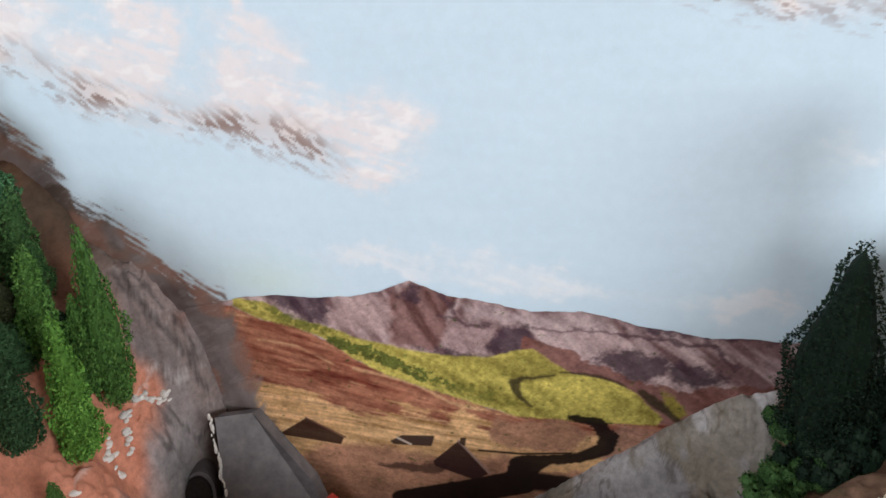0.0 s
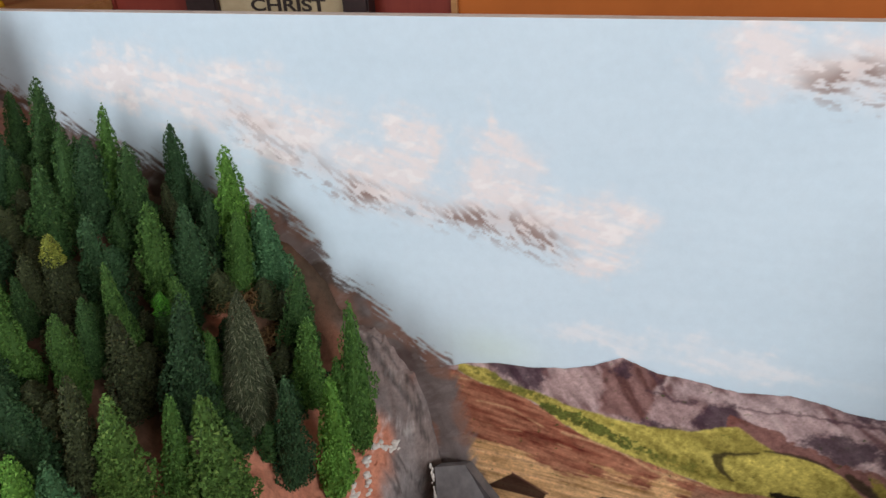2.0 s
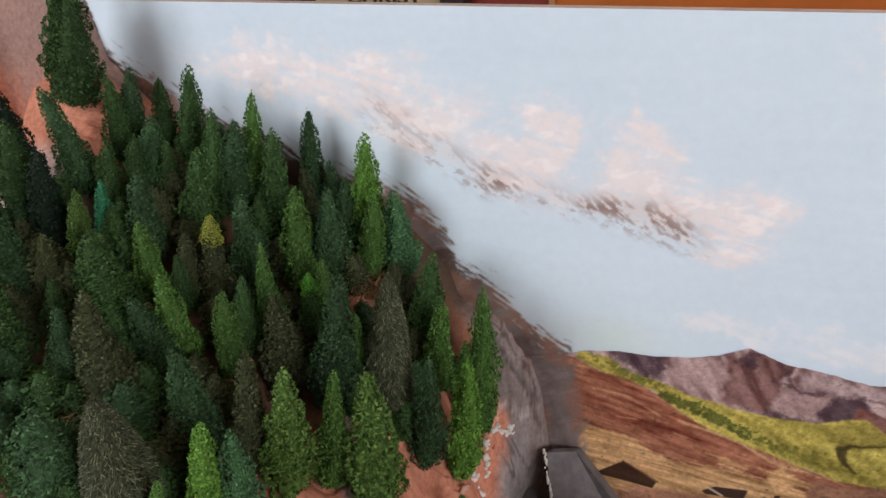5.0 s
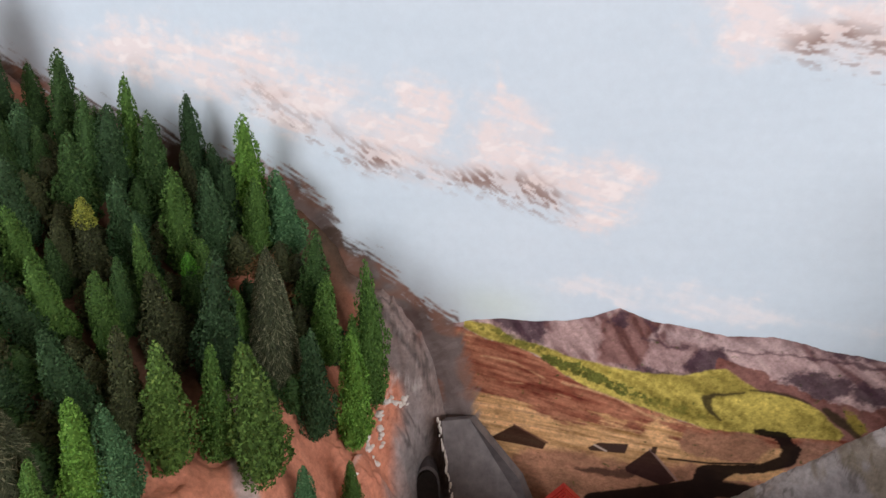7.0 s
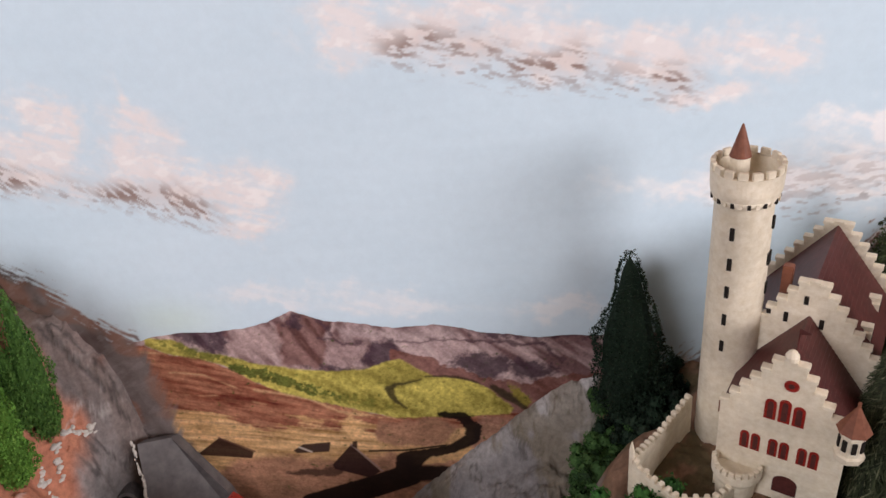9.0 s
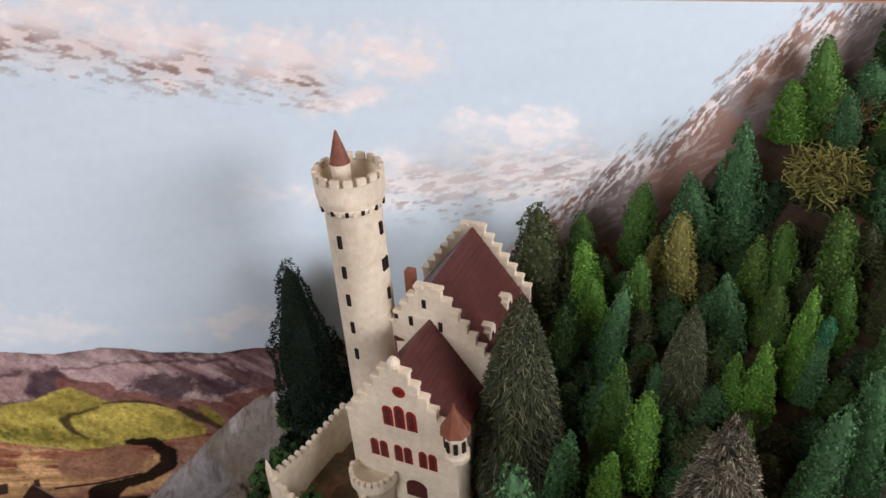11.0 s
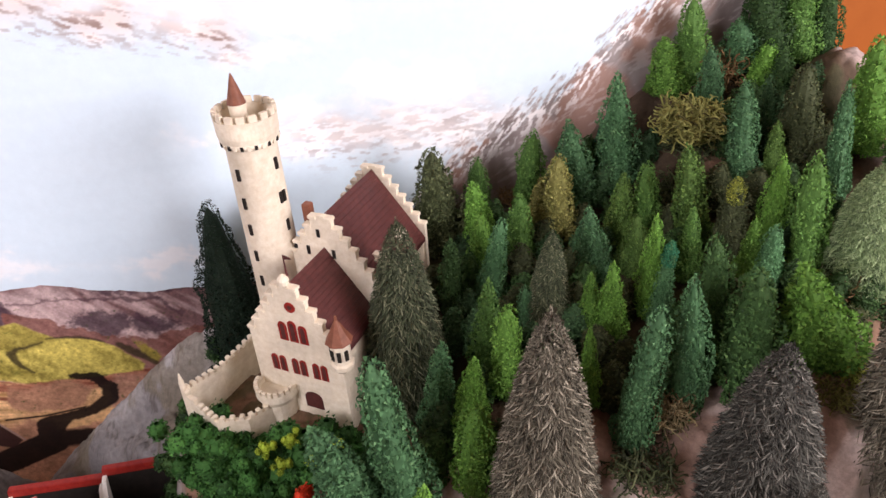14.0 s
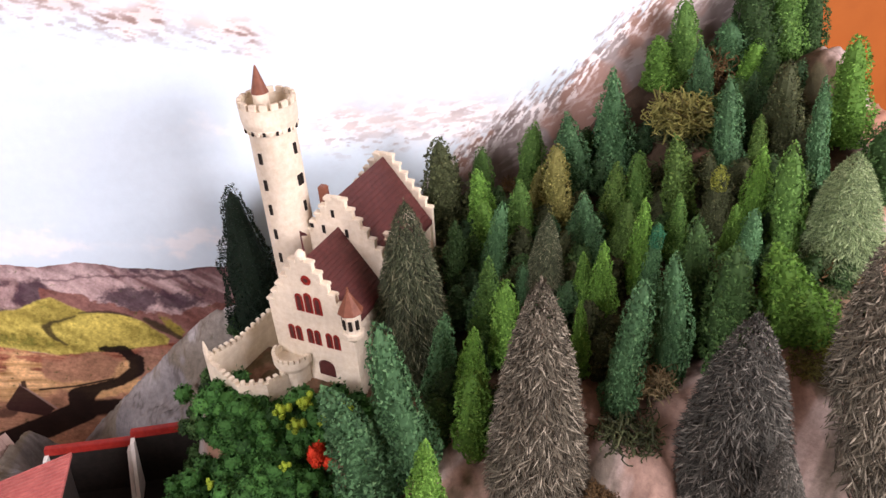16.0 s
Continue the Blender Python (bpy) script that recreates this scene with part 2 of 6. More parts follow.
# the layout's table
table = tagged(new("layout_table"), "wooden trestle table that carries the model landscape", "table")
part("tabletop", box(bmesh.new(), -1.05, 1.05, -0.02, 0.66, TABLE_TOP - 0.03, TABLE_TOP, 0.003), WOOD, table)
for x in (-1.0, 1.0):
    for y in (0.03, 0.61):
        part("leg", box(bmesh.new(), x - 0.03, x + 0.03, y - 0.03, y + 0.03, 0, TABLE_TOP - 0.03, 0.003), WOOD, table)

tagged(part("ground", box(bmesh.new(), -1.04, 1.04, -0.01, 0.62, TABLE_TOP + 0.0005, TABLE_TOP + 0.004), speckled("scatter_soil", (0.05, 0.03, 0.022), (0.14, 0.08, 0.055), 160, 0.9, 0.001)), "dark brown scatter soil on the valley floor", "ground", kind="structure")

# ---- painted sky board ----
BOARD_Y, BOARD_TOP = 0.62, 1.55
LEFT_CONTACT = [(-1.05, 1.60), (-0.80, 1.545), (-0.79, 1.49), (-0.77, 1.472), (-0.72, 1.442), (-0.58, 1.386), (-0.51, 1.359), (-0.417, 1.345), (-0.376, 1.30), (-0.366, 1.268), (-0.318, 1.238), (-0.281, 1.19), (-0.268, 1.13), (-0.256, 1.05), (-0.245, 0.97), (-0.22, 0.9), (-0.15, 0.9)]
RIGHT_CONTACT = [(0.03, 0.9), (0.08, 0.965), (0.144, 1.032), (0.19, 1.088), (0.207, 1.105), (0.24, 1.135), (0.29, 1.15), (0.45, 1.18), (0.50, 1.27), (0.566, 1.335), (0.611, 1.365), (0.674, 1.405), (0.707, 1.455), (0.758, 1.50), (0.85, 1.53), (0.95, 1.52), (1.05, 1.45)]


BRUSHED = LEFT_CONTACT[:10] + [(-0.318, 1.238), (-0.279, 1.192), (-0.235, 1.17), (-0.222, 1.06), (-0.19, 0.95), (-0.15, 0.9)]


def contact(x):
    lx, lz = zip(*LEFT_CONTACT)
    rx, rz = zip(*RIGHT_CONTACT)
    return np.where(x < 0, np.interp(x, lx, lz), np.interp(x, rx, rz))


def cloud(x, z, puffs, shift):
    """Soft brushed puffs of (centre x, z, half width, half height)."""
    m = 0.0
    wx = x + (fbm(x, z, 24, 5, shift, 0.6) - 0.5) * 0.09
    wz = z + (fbm(x, z, 24, 5, shift + 5, 0.6) - 0.5) * 0.06
    for cx, cz, sx, sz in puffs:
        m = np.maximum(m, np.exp(-(((wx - cx) / sx) ** 2 + ((wz - cz) / sz) ** 2) ** 1.3))
    dry = step_up(0.6 * strokes(x, z, -14, 26, 150, shift + 9) + 0.4 * fbm(x, z, 90, 4, shift + 19, 0.7), 0.34, 0.62)
    return np.clip(step_up(m, 0.0, 0.95) * (0.30 + 0.62 * dry) + step_up(m, 0.55, 1.0) * 0.22, 0, 1)


def underside(x, z, curve, wide, tilt, shift, base):
    """Brown brush marks in clusters along the lower edge of a cloud."""
    cx, cz = zip(*curve)
    d = z - np.interp(x, cx, cz) + (fbm(x, z, 30, 2, shift) - 0.5) * 0.022
    ends = step_up(x, cx[0] - 0.01, cx[0] + 0.03) * step_up(-x, -cx[-1] - 0.01, -cx[-1] + 0.03)
    clump = step_up(fbm(x, z, 19, 2, shift + 2), 0.42, 0.6)
    marks = step_up(strokes(x, z, tilt, 75, 270, shift), 0.46, 0.60)
    halo = np.exp(-((d - 0.006) / (wide * 1.4)) ** 2) * ends * (0.35 + 0.65 * clump)
    base = blend(base, (0.66, 0.54, 0.50), halo * 0.5)
    base = blend(base, (0.30, 0.22, 0.20), np.exp(-(d / (wide * 1.25)) ** 2) * ends * marks * (0.35 + 0.65 * clump))
    flecks = step_up(strokes(x, z, tilt * 0.6, 90, 240, shift + 8), 0.6, 0.68) * np.exp(-((d + wide * 1.3) / (wide * 0.9)) ** 2) * ends
    return blend(base, (0.36, 0.33, 0.34), flecks * 0.7)


def rock_tone(x, z, side):
    """Grey and brown paint dabbed over the foot of the board."""
    tone = np.array((0.225, 0.19, 0.185)) + (fbm(x, z, 26, 5, 9)[..., None] - 0.5) * 0.26 + (strokes(x, z, -70, 14, 60, 29)[..., None] - 0.5) * 0.14
    if side < 0:
        tone = blend(tone, (0.105, 0.075, 0.062), step_up(-x, 0.30, 0.36) * step_up(fbm(x, z, 30, 4, 57), 0.34, 0.5))
    tone = blend(tone, (0.33, 0.17, 0.12), step_up(fbm(x, z, 18, 3, 51), 0.5, 0.62) * 0.6)
    tone = blend(tone, (0.74, 0.70, 0.70), step_up(strokes(x, z, 30, 60, 200, 61), 0.6, 0.68) * (0.2 if side > 0 else 0.06))
    return tone


def board_paint(x, z):
    base = np.zeros((*x.shape, 3)) + np.array((0.60, 0.74, 0.84))
    base += ((fbm(x, z, 5, 3, 3) - 0.5) * 0.07)[..., None] + ((strokes(x, z, 4, 12, 90, 5) - 0.5) * 0.03)[..., None]
    white, blush = (0.90, 0.88, 0.89), (0.86, 0.79, 0.78)
    base = blend(base, white, cloud(x, z, [(-0.09, 1.243, 0.05, 0.012), (0.05, 1.24, 0.09, 0.014), (0.23, 1.232, 0.06, 0.014)], 60) * 0.5)
    base = blend(base, (0.62, 0.76, 0.68), np.exp(-(((x + 0.19) / 0.05) ** 2 + ((z - 1.21) / 0.025) ** 2)) * 0.5)
    one = cloud(x, z, [(-0.60, 1.485, 0.07, 0.025), (-0.50, 1.47, 0.08, 0.035), (-0.44, 1.478, 0.05, 0.03), (-0.40, 1.44, 0.08, 0.04), (-0.29, 1.40, 0.06, 0.035), (-0.27, 1.435, 0.025, 0.035), (-0.18, 1.40, 0.04, 0.05), (-0.185, 1.445, 0.018, 0.03), (-0.085, 1.37, 0.04, 0.03), (-0.09, 1.335, 0.035, 0.018), (-0.13, 1.37, 0.05, 0.025)], 11)
    two = cloud(x, z, [(0.035, 1.538, 0.04, 0.03), (0.14, 1.54, 0.08, 0.022), (0.025, 1.52, 0.035, 0.025), (0.09, 1.525, 0.07, 0.022), (0.19, 1.505, 0.08, 0.022), (0.30, 1.495, 0.07, 0.02), (0.39, 1.505, 0.05, 0.022), (0.35, 1.465, 0.05, 0.015)], 23)
    three = cloud(x, z, [(0.32, 1.372, 0.05, 0.018), (0.40, 1.385, 0.07, 0.03), (0.50, 1.39, 0.09, 0.035), (0.58, 1.395, 0.07, 0.03), (0.52, 1.432, 0.08, 0.016)], 37)
    for mask, tone in ((one, blush), (two, blush), (three, white)):
        base = blend(base, tone, mask * 0.8)
    crisp = step_up(strokes(x, z, 10, 60, 110, 71), 0.56, 0.68)
    base = blend(base, (0.92, 0.91, 0.91), crisp * np.maximum(one, np.maximum(two, three)) * 0.55)
    base = underside(x, z, [(-0.47, 1.452), (-0.39, 1.418), (-0.34, 1.385), (-0.28, 1.372), (-0.2, 1.362), (-0.15, 1.352), (-0.10, 1.340)], 0.011, -38, 4, base)
    base = underside(x, z, [(0.05, 1.512), (0.12, 1.503), (0.22, 1.488), (0.30, 1.478), (0.345, 1.468)], 0.012, -14, 8, base)
    base = underside(x, z, [(0.36, 1.382), (0.44, 1.378), (0.52, 1.392), (0.60, 1.40)], 0.016, 10, 12, base)
    # brushed rock that runs off the modelled slopes on to the board
    side = -1 if x.mean() < 0 else 1
    line = contact(x) if side > 0 else np.interp(x, *zip(*BRUSHED))
    gap = z - line - (0.004 + 0.030 * step_up(x, 0.45, 0.53) if side > 0 else 0.004)
    ragged = gap + ((strokes(x, z, -32, 60, 300, 41) - 0.5) * 0.055 if side < 0 else (strokes(x, z, 56, 90, 330, 41) - 0.5) * 0.065) + (fbm(x, z, 120, 3, 43, 0.8) - 0.5) * 0.02
    rock = step_up(-ragged, -0.014, 0.006)
    smear = np.exp(-np.clip(gap, 0, 1) / 0.03) * (0.35 if side < 0 else 0.2)
    base = blend(base, (0.45, 0.46, 0.48), smear)
    tone = rock_tone(x, z, side)
    if side > 0:
        dabs = step_up(strokes(x, z, 62, 110, 360, 73), 0.52, 0.62) * np.exp(-((gap + 0.008) / 0.02) ** 2)
        tone = blend(tone, (0.86, 0.84, 0.85), dabs * 0.85)
    return base * (1 - rock[..., None]) + tone * rock[..., None]


def sky_board():
    nu, nv = 1210, 305
    x, z = np.meshgrid(np.linspace(-0.83, 0.935, nu), np.linspace(1.11, BOARD_TOP, nv), indexing="ij")
    verts = np.stack([x, np.full_like(x, BOARD_Y), z], -1).reshape(-1, 3)
    ob = from_arrays("painted_face", verts.tolist(), grid_faces(nu, nv).tolist(), SKY_PAINT)
    c = np.zeros((nu, nv, 3))
    cut = int((x[:, 0] < 0).sum())
    c[:cut], c[cut:] = board_paint(x[:cut], z[:cut]), board_paint(x[cut:], z[cut:])
    paint_layer(ob, c)
    board = tagged(new("sky_board"), "painted sky backboard with white clouds and brown brush strokes", "backdrop", kind="structure")
    ob.parent = board
    part("board_core", box(bmesh.new(), -1.04, 0.935, BOARD_Y + 0.001, BOARD_Y + 0.013, TABLE_TOP, BOARD_TOP), WHITE, board)


sky_board()

# ---- printed valley poster, cut along its ridge and glued to the board ----
RIDGE = [(-0.28, 1.165), (-0.26, 1.172), (-0.223, 1.186), (-0.195, 1.192), (-0.14, 1.197), (-0.10, 1.203), (-0.056, 1.226), (-0.02, 1.213), (0.01, 1.212), (0.054, 1.206), (0.097, 1.211), (0.13, 1.207), (0.152, 1.202), (0.21, 1.196), (0.282, 1.203), (0.34, 1.206)]


def poly(x, z, outline, soft):
    """A soft-edged mask of a closed outline."""
    inside = np.zeros(x.shape, dtype=bool)
    far = np.full(x.shape, 9.0)
    for (ax, az), (bx, bz) in zip(outline, outline[1:] + outline[:1]):
        px, pz = bx - ax, bz - az
        s = np.clip(((x - ax) * px + (z - az) * pz) / (px * px + pz * pz + 1e-12), 0, 1)
        far = np.minimum(far, np.hypot(x - ax - s * px, z - az - s * pz))
        if az != bz:
            inside ^= ((az > z) != (bz > z)) & (x < ax + (z - az) * px / pz)
    return step_up(np.where(inside, far, -far), -soft, soft)


def band(x, z, points, wide, soft):
    """A soft brush line of changing half width through points."""
    m = np.zeros_like(x)
    for k, ((ax, az), (bx, bz)) in enumerate(zip(points, points[1:])):
        px, pz = bx - ax, bz - az
        s = np.clip(((x - ax) * px + (z - az) * pz) / (px * px + pz * pz), 0, 1)
        w0, w1 = (wide[k], wide[k + 1]) if isinstance(wide, tuple) else (wide, wide)
        m = np.maximum(m, step_up(w0 + (w1 - w0) * s - np.hypot(x - ax - s * px, z - az - s * pz), -soft, soft))
    return m


def poster():
    nu, nv = 620, 330
    x, v = np.meshgrid(np.linspace(-0.28, 0.34, nu), np.linspace(0, 1, nv), indexing="ij")
    top = np.interp(x, *zip(*RIDGE)) + (fbm(x, x * 0, 60, 4, 5) - 0.5) * 0.006
    z = TABLE_TOP + (top - TABLE_TOP) * v
    ob = from_arrays("poster_sheet", np.stack([x, np.full_like(x, BOARD_Y - 0.0012), z], -1).reshape(-1, 3).tolist(), grid_faces(nu, nv).tolist(), PRINT)
    n1, n2, n3 = fbm(x, z, 28, 6, 2, 0.65), fbm(x, z, 90, 4, 8, 0.75), strokes(x, z, -28, 22, 90, 3)
    fine = fbm(x, z, 230, 3, 88, 0.8)
    wx, wz = x + (fbm(x, z, 45, 5, 61, 0.65) - 0.5) * 0.022, z + (fbm(x, z, 45, 5, 67, 0.65) - 0.5) * 0.018

    def tint(c, colour, mask, swing=0.0, source=None):
        tone = np.array(colour) * (1 + swing * ((n2 if source is None else source)[..., None] - 0.5) * 2)
        return c * (1 - mask[..., None]) + tone * mask[..., None]

    # far mountains: pale mauve flanks, red-brown gullies, purple woods
    fall = strokes(x, z, -62, 26, 95, 6)
    lean = strokes(x, z, -38, 14, 85, 16)
    right = step_up(x, 0.0, 0.08)
    grain = fall * (1 - right) + lean * right
    c = np.zeros((nu, nv, 3)) + np.array((0.36, 0.25, 0.25))
    c = tint(c, (0.58, 0.43, 0.425), step_up(grain, 0.42, 0.74) * 0.9)
    c = tint(c, (0.13, 0.060, 0.062), step_up(-grain, -0.52, -0.30) * 0.8)
    c = tint(c, (0.155, 0.062, 0.050), poly(wx, wz, [(-0.081, 1.203), (-0.055, 1.226), (-0.029, 1.218), (-0.005, 1.212), (-0.017, 1.181), (-0.030, 1.149), (-0.076, 1.148), (-0.078, 1.180)], 0.006) * 0.75, 0.7, fall)
    c = tint(c, (0.44, 0.31, 0.30), poly(wx, wz, [(-0.120, 1.195), (-0.082, 1.207), (-0.076, 1.180), (-0.087, 1.156), (-0.126, 1.161), (-0.136, 1.179)], 0.006) * 0.8, 0.25, fall)
    c = tint(c, (0.42, 0.29, 0.285), poly(wx, wz, [(-0.017, 1.185), (0.024, 1.186), (0.016, 1.159), (-0.011, 1.150), (-0.026, 1.157)], 0.005) * 0.8, 0.25, fall)
    c = tint(c, (0.47, 0.36, 0.36), poly(wx, wz, [(-0.012, 1.208), (0.044, 1.206), (0.117, 1.209), (0.136, 1.193), (0.055, 1.187), (-0.001, 1.191)], 0.006) * 0.65, 0.3, lean)
    for a, b, w in (((0.041, 1.200), (0.068, 1.174), 0.0035), ((0.077, 1.197), (0.098, 1.167), 0.004), ((0.125, 1.200), (0.167, 1.154), 0.0035), ((-0.011, 1.211), (-0.020, 1.189), 0.003), ((0.179, 1.163), (0.205, 1.138), 0.0025), ((0.154, 1.162), (0.180, 1.139), 0.002)):
        c = tint(c, (0.60, 0.46, 0.45), band(wx * 0.4 + x * 0.6, wz * 0.4 + z * 0.6, [a, b], (w * 0.5, w), 0.003) * 0.75)
    for a, b, w in (((-0.032, 1.189), (0.018, 1.186), 0.0018), ((-0.029, 1.219), (-0.013, 1.197), 0.003), ((0.136, 1.193), (0.215, 1.185), 0.0025), ((0.055, 1.189), (0.136, 1.193), 0.0012), ((0.202, 1.194), (0.241, 1.164), 0.003)):
        c = tint(c, (0.085, 0.045, 0.058), band(wx, wz, [a, b], w, 0.002) * 0.8)
    woods = ([(-0.195, 1.195), (-0.163, 1.201), (-0.132, 1.204), (-0.138, 1.167), (-0.157, 1.166), (-0.180, 1.181), (-0.196, 1.184)], [(-0.071, 1.205), (-0.055, 1.222), (-0.042, 1.215), (-0.050, 1.202), (-0.066, 1.197)], [(0.017, 1.159), (0.027, 1.184), (0.049, 1.191), (0.058, 1.174), (0.047, 1.153), (0.024, 1.147)], [(0.114, 1.161), (0.136, 1.176), (0.173, 1.170), (0.179, 1.151), (0.161, 1.137), (0.129, 1.147)], [(0.170, 1.162), (0.191, 1.168), (0.235, 1.156), (0.230, 1.138), (0.199, 1.138), (0.180, 1.144)], [(0.126, 1.209), (0.160, 1.207), (0.214, 1.201), (0.291, 1.211), (0.292, 1.201), (0.215, 1.193), (0.148, 1.196)], [(-0.053, 1.150), (-0.011, 1.148), (0.031, 1.151), (0.027, 1.141), (-0.018, 1.140), (-0.050, 1.144)])
    for k, outline in enumerate(woods):
        ragged = step_up(poly(wx, wz, outline, 0.012) + (fbm(x, z, 110, 4, 20 + k, 0.75) - 0.5) * 1.1, 0.25, 0.85)
        c = tint(c, (0.056, 0.032, 0.048), ragged * 0.85, 0.4)
    c = tint(c, (0.185, 0.072, 0.056), step_up(poly(wx, wz, [(0.048, 1.175), (0.092, 1.168), (0.129, 1.145), (0.199, 1.131), (0.278, 1.157), (0.286, 1.066), (0.048, 1.058)], 0.008) + (n1 - 0.5), 0.4, 0.65) * 0.85, 0.5, lean)
    # rust-red hillside with pale terraces
    meadow_low = [(-0.230, 1.175), (-0.204, 1.163), (-0.172, 1.159), (-0.135, 1.145), (-0.112, 1.126), (-0.081, 1.110), (-0.042, 1.099), (-0.003, 1.090), (0.023, 1.082), (0.049, 1.078), (0.135, 1.081), (0.184, 1.089), (0.310, 1.088)]
    low = np.interp(x, *zip(*meadow_low))
    hill = step_up(low - z + (n2 - 0.5) * 0.006, -0.001, 0.002)
    rust = np.array((0.345, 0.135, 0.082)) * (0.6 + 0.8 * n1[..., None]) + (strokes(x, z, -12, 30, 200, 21)[..., None] - 0.5) * np.array((0.50, 0.28, 0.17))
    c = c * (1 - hill[..., None]) + np.clip(rust, 0.02, 1) * hill[..., None]
    # golden stubble below
    edge = np.interp(x, *zip(*[(-0.253, 1.090), (-0.200, 1.083), (-0.120, 1.072), (-0.045, 1.071), (0.022, 1.070), (0.062, 1.069)]))
    gold = step_up(edge - z + (n1 - 0.5) * 0.05 + (strokes(x, z, -8, 18, 120, 25) - 0.5) * 0.05, -0.004, 0.010)
    straw = np.array((0.64, 0.39, 0.19)) * (0.6 + 0.8 * n1[..., None]) + (strokes(x, z, -4, 18, 190, 15)[..., None] - 0.5) * np.array((0.85, 0.58, 0.34))
    c = c * (1 - gold[..., None]) + np.clip(straw, 0.03, 1) * gold[..., None]
    for pts, w in (([(-0.236, 1.165), (-0.203, 1.164), (-0.163, 1.154)], 0.0016), ([(-0.209, 1.136), (-0.170, 1.134), (-0.130, 1.113)], 0.0014), ([(-0.113, 1.114), (-0.055, 1.102), (-0.017, 1.084), (0.049, 1.075)], 0.0018), ([(-0.217, 1.102), (-0.162, 1.104), (-0.103, 1.092)], 0.0011), ([(-0.259, 1.065), (-0.190, 1.064), (-0.102, 1.056), (-0.020, 1.055)], 0.0013), ([(-0.230, 1.039), (-0.125, 1.040), (-0.021, 1.038)], 0.001)):
        line = band(x, z + (n1 - 0.5) * 0.008, pts, w, 0.0014) * step_up(strokes(x, z, -10, 30, 60, 33), 0.38, 0.55)
        c = tint(c, (0.60, 0.36, 0.20), line * 0.8)
    # bare earth and the smooth brown bank beside the stream
    earth = poly(wx, wz, [(-0.152, 1.001), (-0.080, 1.010), (-0.025, 0.999), (0.039, 1.020), (0.087, 1.003), (0.156, 1.025), (0.157, 0.861), (-0.273, 0.839), (-0.202, 0.962)], 0.008)
    c = tint(c, (0.36, 0.175, 0.12), earth * 0.85, 0.8, n1)
    c = tint(c, (0.36, 0.185, 0.12), poly(wx, wz, [(0.026, 1.070), (0.102, 1.079), (0.125, 1.062), (0.108, 1.032), (0.047, 1.028), (0.027, 1.043)], 0.004) * 0.9, 0.35)
    c = tint(c, (0.34, 0.18, 0.13), poly(wx, wz, [(0.148, 1.079), (0.200, 1.087), (0.221, 1.063), (0.183, 1.026), (0.142, 1.005), (0.135, 1.033)], 0.005) * 0.9, 0.5)
    flecks = step_up(strokes(x, z, 12, 26, 80, 31), 0.56, 0.66) * poly(wx, wz, [(0.073, 1.010), (0.149, 1.034), (0.168, 1.079), (0.181, 1.075), (0.169, 1.025), (0.135, 0.993), (0.073, 0.991)], 0.006)
    c = tint(c, (0.66, 0.40, 0.19), flecks * 0.85)
    c = tint(c, (0.62, 0.36, 0.18), poly(wx, wz, [(0.012, 1.024), (0.115, 1.037), (0.125, 1.056), (0.133, 1.050), (0.118, 1.028), (0.046, 1.015)], 0.003) * 0.7, 0.5)
    # yellow-green meadow in two lobes
    up = [(-0.228, 1.184), (-0.199, 1.185), (-0.170, 1.168), (-0.138, 1.163), (-0.107, 1.153), (-0.050, 1.145), (-0.011, 1.144), (0.018, 1.147), (0.041, 1.159), (0.057, 1.163), (0.075, 1.150), (0.097, 1.138), (0.123, 1.137), (0.148, 1.130), (0.167, 1.114), (0.187, 1.096)]
    meadow = poly(x + (wx - x) * 0.35, z + (wz - z) * 0.35, up + [(0.184, 1.088), (0.135, 1.080), (0.049, 1.077), (0.023, 1.082), (-0.003, 1.090), (-0.042, 1.099), (-0.081, 1.110), (-0.112, 1.126), (-0.135, 1.145), (-0.172, 1.159), (-0.204, 1.163), (-0.230, 1.175)], 0.0018)
    grass = np.array((0.43, 0.365, 0.085)) * (0.42 + 0.55 * n1[..., None] + 0.65 * fbm(x, z, 16, 3, 97)[..., None]) + (strokes(x, z, -25, 16, 80, 61)[..., None] - 0.5) * np.array((0.52, 0.44, 0.12)) + (fine[..., None] - 0.5) * np.array((0.22, 0.2, 0.06))
    c = c * (1 - meadow[..., None]) + np.clip(grass, 0.02, 1) * meadow[..., None]
    strip = poly(wx, wz, [(0.177, 1.129), (0.196, 1.123), (0.209, 1.105), (0.203, 1.096), (0.187, 1.114)], 0.002)
    c = tint(c, (0.30, 0.25, 0.045), strip * 0.9, 0.4)
    shade = poly(wx, wz, [(0.054, 1.158), (0.097, 1.135), (0.078, 1.129), (0.045, 1.123), (0.014, 1.136), (-0.012, 1.142)], 0.006)
    c = tint(c, (0.17, 0.14, 0.030), shade * 0.55)
    copse = band(wx, wz, [(-0.133, 1.147), (-0.097, 1.136), (-0.066, 1.124), (-0.015, 1.105)], (0.004, 0.010, 0.009, 0.005), 0.004)
    c = tint(c, (0.055, 0.085, 0.018), step_up(copse + (fbm(x, z, 150, 3, 14, 0.7) - 0.5) * 2.2, 0.5, 0.9) * 0.85, 0.7, fine)
    c = tint(c, (0.12, 0.13, 0.026), band(wx, wz, [(-0.207, 1.179), (-0.170, 1.165), (-0.127, 1.155)], 0.006, 0.004) * step_up(fbm(x, z, 140, 3, 19), 0.42, 0.56) * 0.8)
